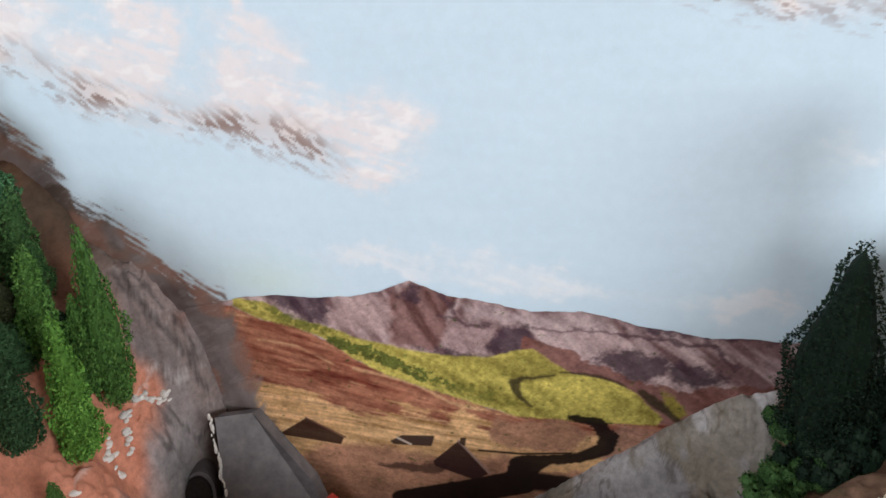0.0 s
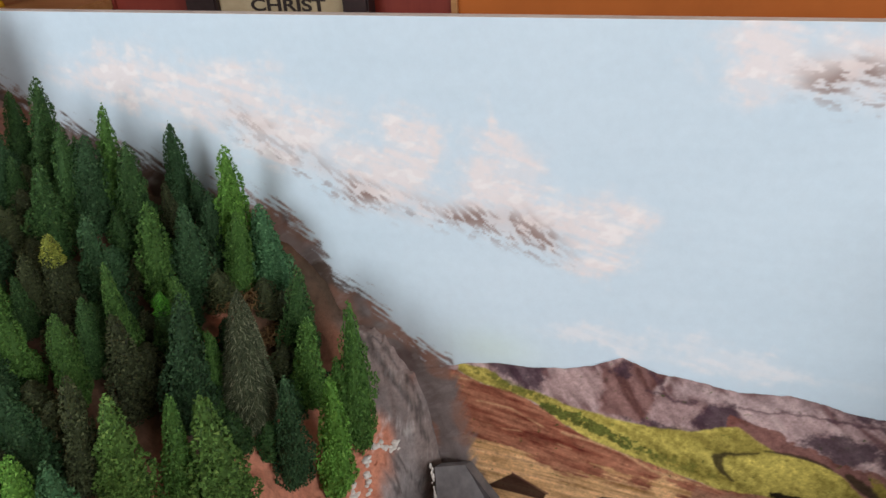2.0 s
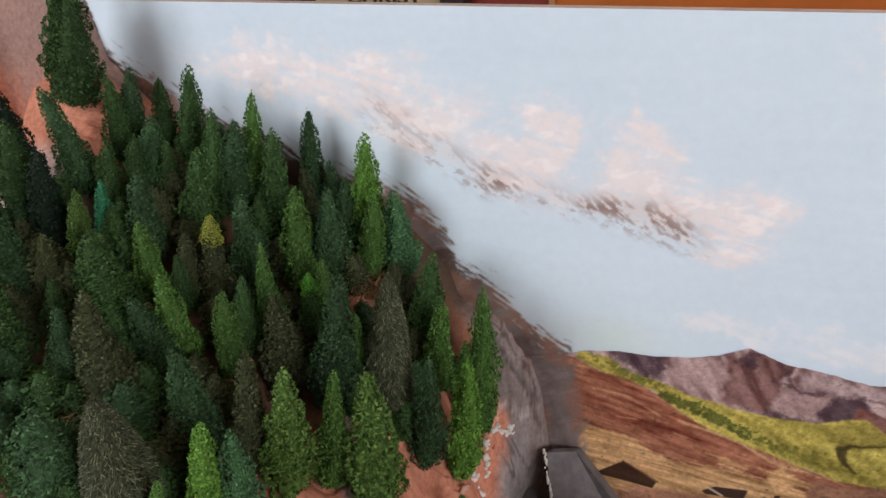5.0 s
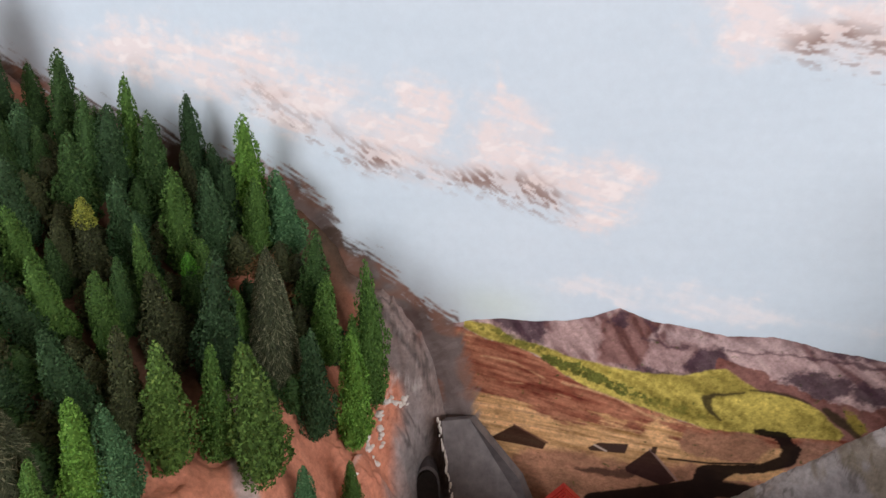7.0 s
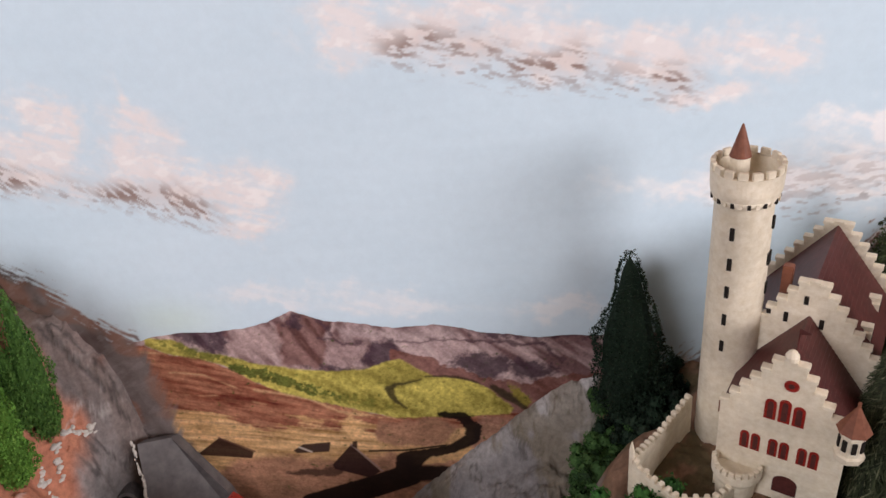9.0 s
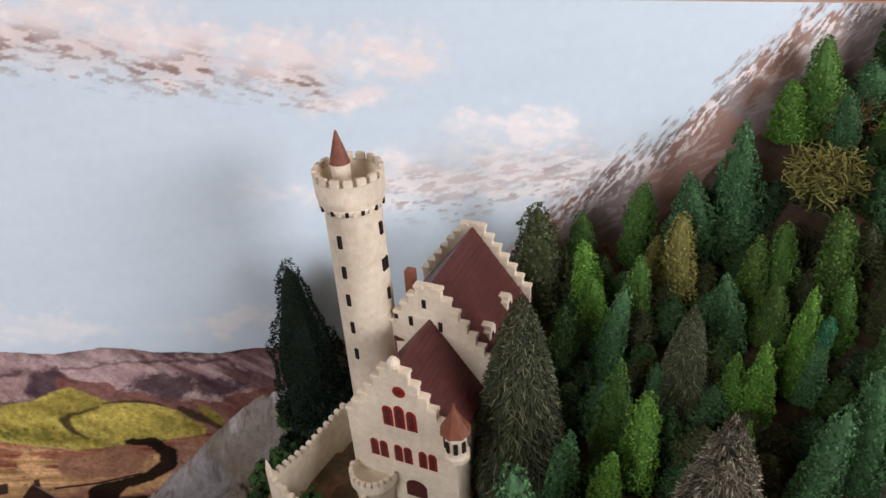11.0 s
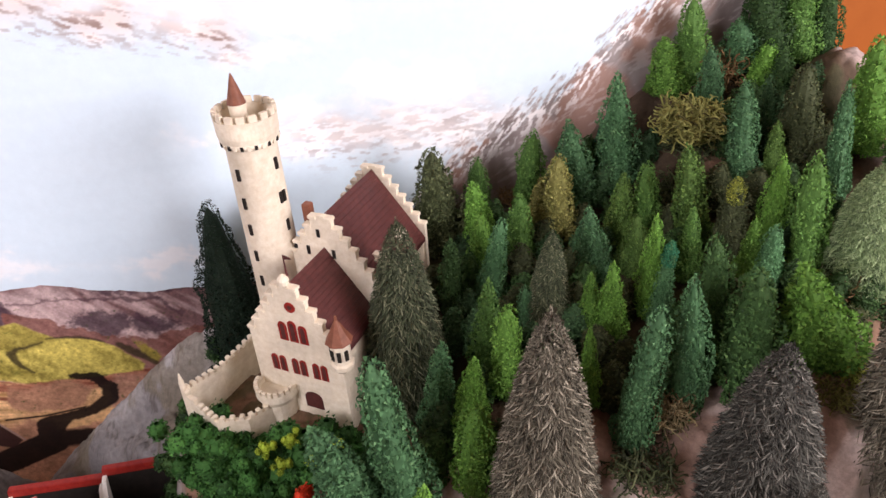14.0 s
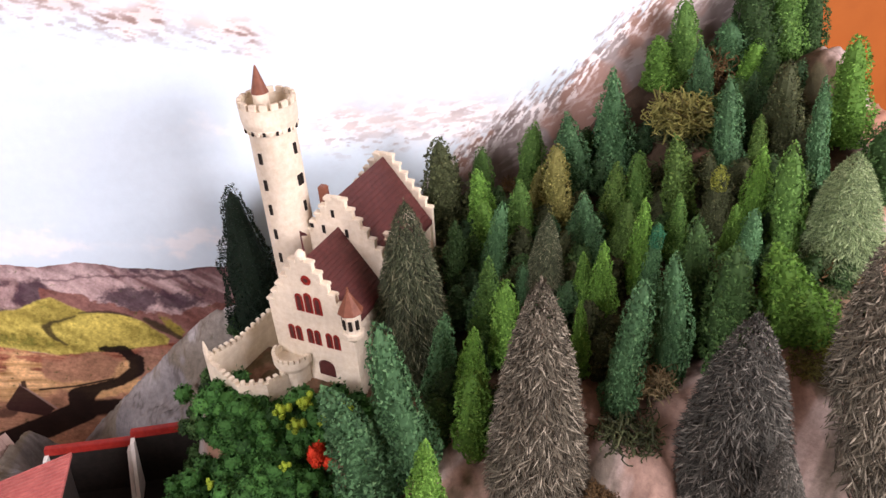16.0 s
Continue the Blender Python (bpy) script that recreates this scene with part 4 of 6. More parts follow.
def left_paint(x, y, z):
    n, f = fbm(x, y, 14, 4, 2), fbm(x + z, y - z, 60, 4, 5)
    c = np.zeros((*x.shape, 3)) + np.array((0.56, 0.235, 0.15))
    c += (f[..., None] - 0.5) * np.array((0.16, 0.09, 0.06))
    grey = step_up(x + (y - 0.5) * 0.25 + (n - 0.5) * 0.08 + step_up(z, 1.10, 1.15) * 0.03, -0.296, -0.272)
    rock = np.array((0.245, 0.225, 0.225)) + (f[..., None] - 0.5) * 0.16 + (fbm(x + y, z - y * 0.5, 30, 4, 8)[..., None] - 0.5) * np.array((0.22, 0.17, 0.16)) + step_up(z, 1.08, 1.18)[..., None] * np.array((0.06, 0.02, 0.01))
    c = c * (1 - grey[..., None]) + rock * grey[..., None]
    crest = step_up(y, 0.56, 0.60) * step_up(n, 0.35, 0.55)
    c = blend(c, (0.24, 0.19, 0.175), crest * 0.8)
    scree = np.exp(-(((x + 0.316) / 0.020) ** 2 + ((z - 1.115) / 0.028) ** 2)) + np.exp(-(((x + 0.285) / 0.018) ** 2 + ((z - 1.105) / 0.022) ** 2)) + 0.7 * np.exp(-(((x + 0.36) / 0.03) ** 2 + ((z - 1.23) / 0.02) ** 2)) + 0.5 * np.exp(-(((x + 0.27) / 0.012) ** 2 + ((z - 1.07) / 0.02) ** 2))
    crumbs = 1 - np.abs(2 * fbm(x, z, 60, 4, 21, 0.6) - 1)
    c = blend(c, (0.80, 0.76, 0.74), step_up(np.minimum(scree, 1) * crumbs, 0.80, 0.88) * 0.3)
    path = step_up(0.016 - np.abs(x + 0.375 + (y - 0.36) * 0.7 + (n - 0.5) * 0.03), 0, 0.008) * step_up(0.46 - y, 0, 0.05)
    c = blend(c, (0.42, 0.38, 0.37), path * 0.85)
    ledge = step_up(fbm(x, y, 9, 3, 33), 0.46, 0.56) * step_up(-x, 0.62, 0.68) * step_up(0.5 - y, 0, 0.04)
    c = blend(c, (0.46, 0.40, 0.38), ledge * 0.85)
    # shade between the trees, painted into the ground as near-black brown
    gap_shade = step_up(fbm(x, y, 16, 4, 44) + step_up(-x, 0.42, 0.5) * 0.1, 0.34, 0.46) * step_up(-x - (0.5 - y) * 0.3, 0.35, 0.41) * step_up(x, -0.72, -0.66)
    c = blend(c, (0.06, 0.042, 0.025), gap_shade * 0.9)
    cracks = step_up(-np.abs(fbm(x + z * 0.6, y, 24, 4, 91) - 0.5), -0.035, -0.008) * grey
    c = blend(c, (0.07, 0.06, 0.06), cracks * 0.7)
    veins = step_up(-np.abs(fbm(x - z, y + z, 32, 4, 95) - 0.5), -0.03, -0.008) * grey * step_up(n, 0.42, 0.55)
    c = blend(c, (0.62, 0.6, 0.6), veins * 0.18)
    vein = np.exp(-((x + 0.298 + (z - 1.2) * 0.55 + (n - 0.5) * 0.02) / 0.006) ** 2) * step_up(z, 1.12, 1.15) * step_up(y, 0.5, 0.54)
    return blend(c, (0.30, 0.115, 0.075), vein * 0.75)


def right_paint(x, y, z):
    n, f = fbm(x, y, 14, 4, 12), fbm(x + z, y - z, 60, 4, 15)
    c = np.zeros((*x.shape, 3)) + np.array((0.20, 0.115, 0.075))
    c += (f[..., None] - 0.5) * np.array((0.16, 0.10, 0.07))
    front = step_up(0.345 - y + (n - 0.5) * 0.1, 0, 0.04) * step_up(x, 0.45, 0.5)
    c = blend(c, (0.36, 0.245, 0.20), front * 0.85)
    c = blend(c, (0.56, 0.46, 0.42), front * step_up(fbm(x, y, 24, 4, 9), 0.54, 0.64) * 0.8)
    rim = step_up(x + (n - 0.5) * 0.1, 0.875, 0.905)
    c = blend(c, (0.52, 0.44, 0.42), rim * 0.9)
    c = blend(c, (0.42, 0.19, 0.11), rim * step_up(fbm(x, y, 20, 3, 19), 0.5, 0.6) * 0.8)
    grey = step_up(0.275 - x + (n - 0.5) * 0.04, 0, 0.02)
    rock = np.array((0.19, 0.18, 0.185)) + (f[..., None] - 0.5) * 0.09 + step_up(z, 1.07, 1.12)[..., None] * 0.14
    c = c * (1 - grey[..., None]) + rock * grey[..., None]
    rock = rock + (step_up(y, 0.585, 0.605) * (0.4 + 0.6 * n))[..., None] * 0.22
    c = c * (1 - grey[..., None]) + rock * grey[..., None]
    crest = step_up(y, 0.575, 0.605) * step_up(x, 0.5, 0.55)
    c = blend(c, (0.33, 0.24, 0.22), crest * 0.85)
    c = blend(c, (0.74, 0.70, 0.69), crest * step_up(f, 0.54, 0.66) * 0.7)
    turf = step_up(fbm(x, y, 35, 4, 54), 0.52, 0.66) * step_up(x, 0.25, 0.3) * (1 - rim)
    # near-black ground under the firs: painted shade for the gaps between them
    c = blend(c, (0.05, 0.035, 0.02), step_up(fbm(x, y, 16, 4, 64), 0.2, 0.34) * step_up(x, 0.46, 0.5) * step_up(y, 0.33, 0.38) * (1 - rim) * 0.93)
    cracks = step_up(-np.abs(fbm(x + z * 0.6, y, 24, 4, 91) - 0.5), -0.035, -0.008) * grey
    c = blend(c, (0.08, 0.07, 0.065), cracks * 0.6)
    c = blend(c, (0.16, 0.13, 0.08), step_up(fbm(x, z, 30, 4, 92), 0.5, 0.6) * grey * 0.6)
    return blend(c, (0.05, 0.06, 0.025), turf * 0.6)


HILL = {"left": Hill("left", -1.04, -0.13, 0.0, LEFT_GROUND, LEFT_CONTACT), "right": Hill("right", 0.03, 1.0, 0.0, RIGHT_GROUND, RIGHT_CONTACT)}
h = HILL["left"]
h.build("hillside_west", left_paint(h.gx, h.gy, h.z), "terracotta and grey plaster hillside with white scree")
h = HILL["right"]
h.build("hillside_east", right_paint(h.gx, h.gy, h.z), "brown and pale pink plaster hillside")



def scree():
    """Smears of white plaster left on the terracotta slope."""
    rng = random.Random(8)
    bm = bmesh.new()
    smears = [[(-0.310, 0.549), (-0.300, 0.561), (-0.290, 0.579)], [(-0.309, 0.537), (-0.307, 0.525), (-0.302, 0.517)], [(-0.316, 0.512), (-0.312, 0.499), (-0.301, 0.501)], [(-0.306, 0.447), (-0.305, 0.446)]]
    for smear in smears:
        for a, b in zip(smear, smear[1:]):
            n = max(2, int(math.hypot(b[0] - a[0], b[1] - a[1]) / 0.0016))
            for k in range(n):
                x = a[0] + (b[0] - a[0]) * k / n + rng.gauss(0, 0.0012)
                y = a[1] + (b[1] - a[1]) * k / n + rng.gauss(0, 0.0016)
                s = rng.uniform(0.0018, 0.0044)
                turn = Matrix.Rotation(rng.random() * 6.28, 4, "Z")
                bmesh.ops.create_icosphere(bm, subdivisions=2, radius=s, matrix=Matrix.Translation((x, y, HILL["left"].at(x, y) + 0.0014)) @ turn @ Matrix.Diagonal((0.9, 1.3, 0.55, 1)))
    tagged(smooth(part("scree", bm, WHITE)), "white plaster smears on the terracotta slope", "scree", kind="stuff")


scree()

# ---- trees ----
def crown_profile(t, blunt):
    """Radius of a crown at the height t from 0 to 1."""
    return min(1.0, 0.82 + t * 1.8) * (1 - t ** blunt) ** 0.62 if t < 1 else 0.0


def flock_crown(name, seed, blunt, count=3800, scrap=0.066, ragged=0.09):
    """A crown one unit high and a third wide: a dark core under thousands of flock scraps."""
    rng = np.random.RandomState(seed)
    verts, faces = [], []
    half = 0.165
    seg, rings = 12, 12
    ph = rng.rand(4) * 6.28
    lump = lambda a, t: 1 + 0.14 * math.sin(2 * a + ph[0] + 5 * t) + 0.08 * math.sin(3 * a + ph[1] - 7 * t) + 0.05 * math.sin(9 * t + ph[2])
    for k in range(rings + 1):
        t = k / rings
        for i in range(seg):
            a = 2 * math.pi * i / seg
            r = half * 0.80 * crown_profile(t, blunt) * lump(a, t)
            verts.append((r * math.cos(a), r * math.sin(a), t * 0.98))
    for k in range(rings):
        for i in range(seg):
            faces.append((k * seg + i, k * seg + (i + 1) % seg, (k + 1) * seg + (i + 1) % seg, (k + 1) * seg + i))
    tu, tw = rng.rand(85) * 1.05, rng.rand(85) * 6.28
    for _ in range(count):
        t = 1 - math.sqrt(1 - rng.rand() * 0.995) if rng.rand() < 0.8 else rng.rand()
        a = rng.rand() * 2 * math.pi
        wide = max(0.25, crown_profile(t, blunt))
        near = float(np.min(((t - tu) / 0.05) ** 2 + (((a - tw + math.pi) % (2 * math.pi) - math.pi) * wide / 0.34) ** 2))
        swell = (0.38 * math.exp(-near) - 0.13) * min(1.0, ragged / 0.08)
        r = half * crown_profile(t, blunt) * lump(a, t) * (1 + swell + ragged * 0.5 * rng.randn())
        t += swell * 0.06
        c = np.array((r * math.cos(a), r * math.sin(a), t + 0.01 * rng.randn()))
        s = scrap * half * (0.6 + 0.8 * rng.rand())
        d1 = rng.randn(3)
        d1 /= np.linalg.norm(d1)
        d2 = np.cross(d1, rng.randn(3))
        d2 /= np.linalg.norm(d2) + 1e-9
        b = len(verts)
        verts += [tuple(c + d1 * s * 1.35), tuple(c - d1 * s * 0.9 + d2 * s * 0.85), tuple(c - d1 * s * 0.9 - d2 * s * 0.85)]
        faces.append((b, b + 1, b + 2))
    me = bpy.data.meshes.new(name)
    me.from_pydata(verts, [], faces)
    me.materials.append(LEAF["green"])
    return me


def bristle_crown(name, seed, count=3600, droop=0.25, blunt=1.45):
    """A bottle-brush crown: stiff needles in whorls round a wire."""
    rng = np.random.RandomState(seed)
    verts, faces = [], []
    half = 0.2
    seg, rings = 10, 10
    for k in range(rings + 1):
        t = k / rings
        for i in range(seg):
            a = 2 * math.pi * i / seg
            r = half * 0.7 * crown_profile(t, blunt)
            verts.append((r * math.cos(a), r * math.sin(a), t * 0.88))
    for k in range(rings):
        for i in range(seg):
            faces.append((k * seg + i, k * seg + (i + 1) % seg, (k + 1) * seg + (i + 1) % seg, (k + 1) * seg + i))
    for k in range(count):
        t = 1 - math.sqrt(1 - rng.rand() * 0.99) if k % 4 else 0.55 + 0.45 * rng.rand()
        a = rng.rand() * 2 * math.pi
        r = half * crown_profile(t, blunt) * (0.78 + 0.30 * rng.rand())
        out = np.array((math.cos(a), math.sin(a), 0.0))
        fan = rng.randn() * 0.25
        out2 = np.array((math.cos(a + fan), math.sin(a + fan), 0.0))
        tip = out2 * r + np.array((0, 0, t - droop * r * 0.8 + 0.012 * rng.randn()))
        back = out * r * 0.80 + np.array((0, 0, t + droop * r * 0.2))
        side = np.cross(out, (0, 0, 1)) * 0.0028
        mid = back * 0.35 + tip * 0.65 - np.array((0, 0, 0.0035))
        b = len(verts)
        verts += [tuple(back), tuple(mid - side), tuple(tip), tuple(mid + side)]
        faces += [(b, b + 1, b + 2), (b, b + 2, b + 3)]
    me = bpy.data.meshes.new(name)
    me.from_pydata(verts, [], faces)
    me.materials.append(LEAF["brown_bristle"])
    return me


SMALL = [flock_crown("crown", 91 + k, b, 1900, 0.09) for k, b in enumerate((1.6, 2.0, 2.6))]
FINE = [flock_crown("crown", 81 + k, b, 10000, 0.031, 0.05) for k, b in enumerate((1.5, 1.8))]
FLOCK = [flock_crown("crown", 11 + k, b) for k, b in enumerate((1.6, 2.0, 2.4, 1.4, 2.9))]
CONES = [flock_crown("crown", 61 + k, b) for k, b in enumerate((1.05, 1.2, 1.4, 1.7))]
BRUSH = [bristle_crown("brush_crown", 31 + k, 13000, d) for k, d in enumerate((0.16, 0.24, 0.2))]
trunk_bm = lathe(bmesh.new(), [(0.03, -0.12), (0.024, 0.0), (0.018, 0.3)], 8)
TRUNK = bpy.data.meshes.new("trunk")
trunk_bm.to_mesh(TRUNK)
trunk_bm.free()
TRUNK.materials.append(BARK)

WORDS = {
    "green": "mid-green flocked model fir tree on the plaster slope",
    "bright": "bright yellow-green flocked model fir tree",
    "teal": "blue-green flocked model fir tree with pale specks",
    "emerald": "small emerald-green model fir tree",
    "dark_green": "dark green flocked model fir tree",
    "dark_teal": "dark blue-green flocked model fir tree",
    "dark": "almost black-green model fir tree in shade",
    "olive": "olive-brown flocked model tree",
    "olive_dark": "dark olive model fir tree with pale flecks",
    "olive_green": "olive-green leafy model fir tree",
    "yellow": "model tree with a yellow-green top",
    "neon": "neon-green model tree among dark firs",
    "olive_bristle": "olive bottle-brush model fir tree with pale needle tips",
    "brown_bristle": "large brown bottle-brush model fir tree with pale needle tips",
    "grey_bristle": "grey-brown bottle-brush model fir tree with stiff needles",
    "light_bristle": "pale green bottle-brush model fir tree",
    "yellow_tip": "olive model fir tree with a yellow top",
    "neon_tip": "dark green model fir tree with a neon-green top",
    "emerald_tip": "blue-green model fir tree with an emerald top",
}
TIPPED = {"yellow_tip": ("olive_dark", "yellow"), "neon_tip": ("dark_green", "neon"), "emerald_tip": ("teal", "emerald")}


def tree(kind, foot, tip, width, seed):
    rng = random.Random(seed)
    bristle = "bristle" in kind
    foot, tip = Vector(foot), Vector(tip)
    axis = tip - foot
    root = new("model_tree")
    tagged(root, WORDS[kind], "tree", "model fir trees on the hillsides")
    tall = axis.length
    turn = axis.to_track_quat("Z", "Y").to_matrix().to_4x4()
    root.matrix_world = Matrix.Translation(foot) @ turn @ Matrix.Rotation(rng.random() * 6.28, 4, "Z")
    me = rng.choice(BRUSH if bristle else FINE if width > 0.055 else SMALL if tall < 0.06 else CONES if foot.x < 0 else FLOCK)
    crown = new("crown", me)
    crown.parent = root
    crown.material_slots[0].link = "OBJECT"
    crown.material_slots[0].material = LEAF[TIPPED[kind][0] if kind in TIPPED else kind]
    w = width / (0.345 if bristle else 0.325)
    crown.location = (0, 0, tall * 0.05)
    crown.scale = (w, w, tall * 0.95)
    if kind in TIPPED:
        cap = new("crown_tip", SMALL[1])
        cap.parent = root
        cap.material_slots[0].link = "OBJECT"
        cap.material_slots[0].material = LEAF[TIPPED[kind][1]]
        cap.location = (0, 0, tall * 0.74)
        cap.scale = (w * 0.52, w * 0.52, tall * 0.28)
    trunk = new("trunk", TRUNK)
    trunk.parent = root
    trunk.scale = (w, w, tall)
    return root


def darken_gaps(side, x0, x1, y0, y1, count, seed):
    """Adds small dark trees between the others, in place of the gaps' shade."""
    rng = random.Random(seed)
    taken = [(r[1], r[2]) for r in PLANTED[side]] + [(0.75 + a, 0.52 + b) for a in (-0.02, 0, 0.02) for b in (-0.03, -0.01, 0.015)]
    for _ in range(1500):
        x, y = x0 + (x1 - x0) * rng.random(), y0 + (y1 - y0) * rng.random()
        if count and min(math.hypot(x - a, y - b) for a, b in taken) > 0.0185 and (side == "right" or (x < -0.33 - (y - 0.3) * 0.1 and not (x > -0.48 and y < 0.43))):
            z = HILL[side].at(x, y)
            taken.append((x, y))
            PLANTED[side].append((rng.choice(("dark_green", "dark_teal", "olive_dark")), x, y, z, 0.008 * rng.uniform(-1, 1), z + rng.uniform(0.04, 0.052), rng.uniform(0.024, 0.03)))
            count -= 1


# invented filler trees in dark kinds, put in to darken the gaps
darken_gaps("left", -0.655, -0.36, 0.22, 0.57, 70, 3)
darken_gaps("left", -0.76, -0.60, 0.20, 0.42, 24, 5)
darken_gaps("right", 0.49, 0.88, 0.33, 0.59, 85, 4)

for side, rows in PLANTED.items():
    for k, (kind, x, y, z, lean, top, wide) in enumerate(rows):
        # far-left firs take darker greens: the shade there is put into leaf colour
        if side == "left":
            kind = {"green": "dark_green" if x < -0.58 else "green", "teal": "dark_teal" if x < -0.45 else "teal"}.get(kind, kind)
        z = HILL[side].at(x, y) - 0.002
        tall = max(top - z, 0.04)
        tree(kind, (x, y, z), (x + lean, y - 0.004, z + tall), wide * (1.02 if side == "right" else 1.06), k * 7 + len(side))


# ---- castle ----
def castle():
    c = tagged(new("castle"), "cream plastic model castle with brown roofs and a round tower", "castle")
    r = Vector((0.85, -0.51, 0.075)).normalized()
    u = Vector((-0.1, -0.022, 0.99))
    u = (u - r * u.dot(r)).normalized()
    b = u.cross(r)
    o = Vector((0.385, 0.415, 1.212))
    c.matrix_world = Matrix(((r.x, b.x, u.x, o.x), (r.y, b.y, u.y, o.y), (r.z, b.z, u.z, o.z), (0, 0, 0, 1)))

    def stepped(half, eave, ridge, base, steps, cap):
        """Outline of a stepped gable."""
        pts = [(-half, base)]
        for k in range(steps):
            x = -half + (half - cap) * k / steps
            z = eave + (ridge - eave) * (k + 1) / (steps + 0.3)
            pts += [(x, z)]
            pts += [(-half + (half - cap) * (k + 1) / steps, z)]
        pts += [(-cap, ridge), (cap, ridge)]
        right = [(-x, z) for x, z in reversed(pts[:-2])]
        return pts + right

    def gable(name, half, eave, ridge, base, steps, cap, y0, y1):
        bm = prism(bmesh.new(), stepped(half, eave, ridge, base, steps, cap), y0, y1)
        g = part(name, bm, CREAM, c)
        for k in range(steps):
            z = eave + (ridge - eave) * (k + 1) / (steps + 0.3)
            x0 = -half + (half - cap) * k / steps
            for sx in (-1, 1):
                a, e = sorted((sx * (x0 - 0.001), sx * (x0 + (half - cap) / steps + 0.0005)))
                part("coping", box(bmesh.new(), a, e, y0 - 0.0015, y1 + 0.0012, z - 0.0012, z + 0.0022, 0.0005), CREAM, g)
        return g

    def roof(name, half, eave, ridge, y0, y1, mat):
        out = half + 0.003
        drop = (ridge - eave) / half * 0.003
        t = 0.003
        bm = bmesh.new()
        prism(bm, [(-out, eave - drop), (0, ridge), (out, eave - drop), (out, eave - drop - t), (0, ridge - t), (-out, eave - drop - t)], y0, y1)
        ob = part(name, bm, mat, c)
        rows = 17
        for sx in (-1, 1):
            for k in range(rows):
                bm = bmesh.new()
                f0, f1 = k / rows, (k + 1) / rows
                p = lambda f, up: (sx * out * f, ridge + (eave - drop - ridge) * f + up)
                (xa, za), (xb, zb) = p(f0, 0.0004), p(f1, 0.0013)
                q = [bm.verts.new(v) for v in ((xa, y0, za), (xa, y1, za), (xb, y1, zb), (xb, y0, zb), (xb, y1, zb - 0.0012), (xb, y0, zb - 0.0012))]
                bm.faces.new((q[0], q[1], q[2], q[3]))
                bm.faces.new((q[3], q[2], q[4], q[5]))
                bmesh.ops.recalc_face_normals(bm, faces=bm.faces[:])
                part("tile_course", bm, mat, ob)
        return ob

    def windows(cx, z0, wide, high, n, parent, y, pane=RED):
        """Round-headed lights side by side in one opening."""
        w = part("window", box(bmesh.new(), cx - wide / 2, cx + wide / 2, y - 0.0006, y + 0.001, z0 - 0.0008, z0 + 0.0006), CREAM, parent)
        for k in range(n):
            x0 = cx - wide / 2 + wide * (k + 0.08) / n
            x1 = cx - wide / 2 + wide * (k + 0.92) / n
            tall = high * (1.0 if n < 3 or k == 1 else 0.88)
            m = (x0 + x1) / 2
            hw = (x1 - x0) / 2
            arch = [(x0, z0), (x1, z0)] + [(m + hw * math.cos(a * math.pi / 6), z0 + tall - hw + hw * math.sin(a * math.pi / 6)) for a in range(7)]
            part("pane", prism(bmesh.new(), arch, y - 0.0005, y + 0.001), pane, w, "dark red window light")
            inner = [(m + (x - m) * 0.5, z0 + tall * 0.1 + (z - z0) * 0.8) for x, z in arch]
            part("glazing", prism(bmesh.new(), inner, y - 0.0008, y + 0.001), TILES, w)
        return w

    # front house
    front = gable("front_gable", 0.0455, 0.058, 0.122, -0.05, 6, 0.005, 0.0, 0.005)
    knob = part("finial", lathe(bmesh.new(), [(0.0045, 0), (0.005, 0.004), (0.003, 0.0075), (0.0008, 0.009)], 12, (0, 0.0025, 0.122)), CREAM, front)
    part("flag_pole", lathe(bmesh.new(), [(0.0016, 0), (0.0008, 0.004), (0.0005, 0.02)], 8, (0.002, 0.006, 0.128)), TILES, c)
    part("flag", prism(bmesh.new(), [(0.0025, 0.1435), (0.0095, 0.145), (0.0085, 0.1465), (0.0025, 0.148)], 0.0058, 0.0062), TILES, c, "small dark metal flag")
    part("house_body", box(bmesh.new(), -0.043, 0.043, 0.005, 0.066, -0.05, 0.060), CREAM, c)
    roof("front_roof", 0.043, 0.060, 0.118, 0.0052, 0.066, TILES)
    windows(0.001, 0.062, 0.030, 0.0235, 3, front, 0.0)
    for x in (-0.0205, 0.0005, 0.0215):
        windows(x, 0.0245, 0.0165, 0.0185, 2, front, 0.0)
    rose = part("rose_window", lathe(bmesh.new(), [(0.0052, 0), (0.0052, 0.0018)], 20), RED, front, "round red window")
    rose.matrix_local = Matrix.Translation((0.003, 0.0012, 0.1)) @ Matrix.Rotation(radians(90), 4, "X")
    hub = part("rose_hub", lathe(bmesh.new(), [(0.0022, 0), (0.0022, 0.0022)], 12), TILES, rose)
    part("archway", prism(bmesh.new(), [(0.0, -0.012), (0.018, -0.012)] + [(0.009 + 0.009 * math.cos(a * math.pi / 8), 0.0 + 0.007 * math.sin(a * math.pi / 8)) for a in range(9)], -0.0006, 0.002), TILES, front)

    # corner turret
    t = part("corner_turret", lathe(bmesh.new(), [(0.003, -0.012), (0.0105, -0.004), (0.0105, 0.0), (0.0085, 0.001), (0.0085, 0.02), (0.0105, 0.022), (0.0105, 0.024)], 8, (0.047, -0.001, 0.055)), CREAM, c)
    part("turret_roof", lathe(bmesh.new(), [(0.012, 0), (0.0075, 0.008), (0.0012, 0.021), (0.0012, 0.025)], 8, (0.047, -0.001, 0.078)), CLAY, c)
    for a in (200, 245, 290, 335):
        w = part("turret_window", box(bmesh.new(), -0.0016, 0.0016, -0.0012, 0.0012, -0.005, 0.005), DARK, t)
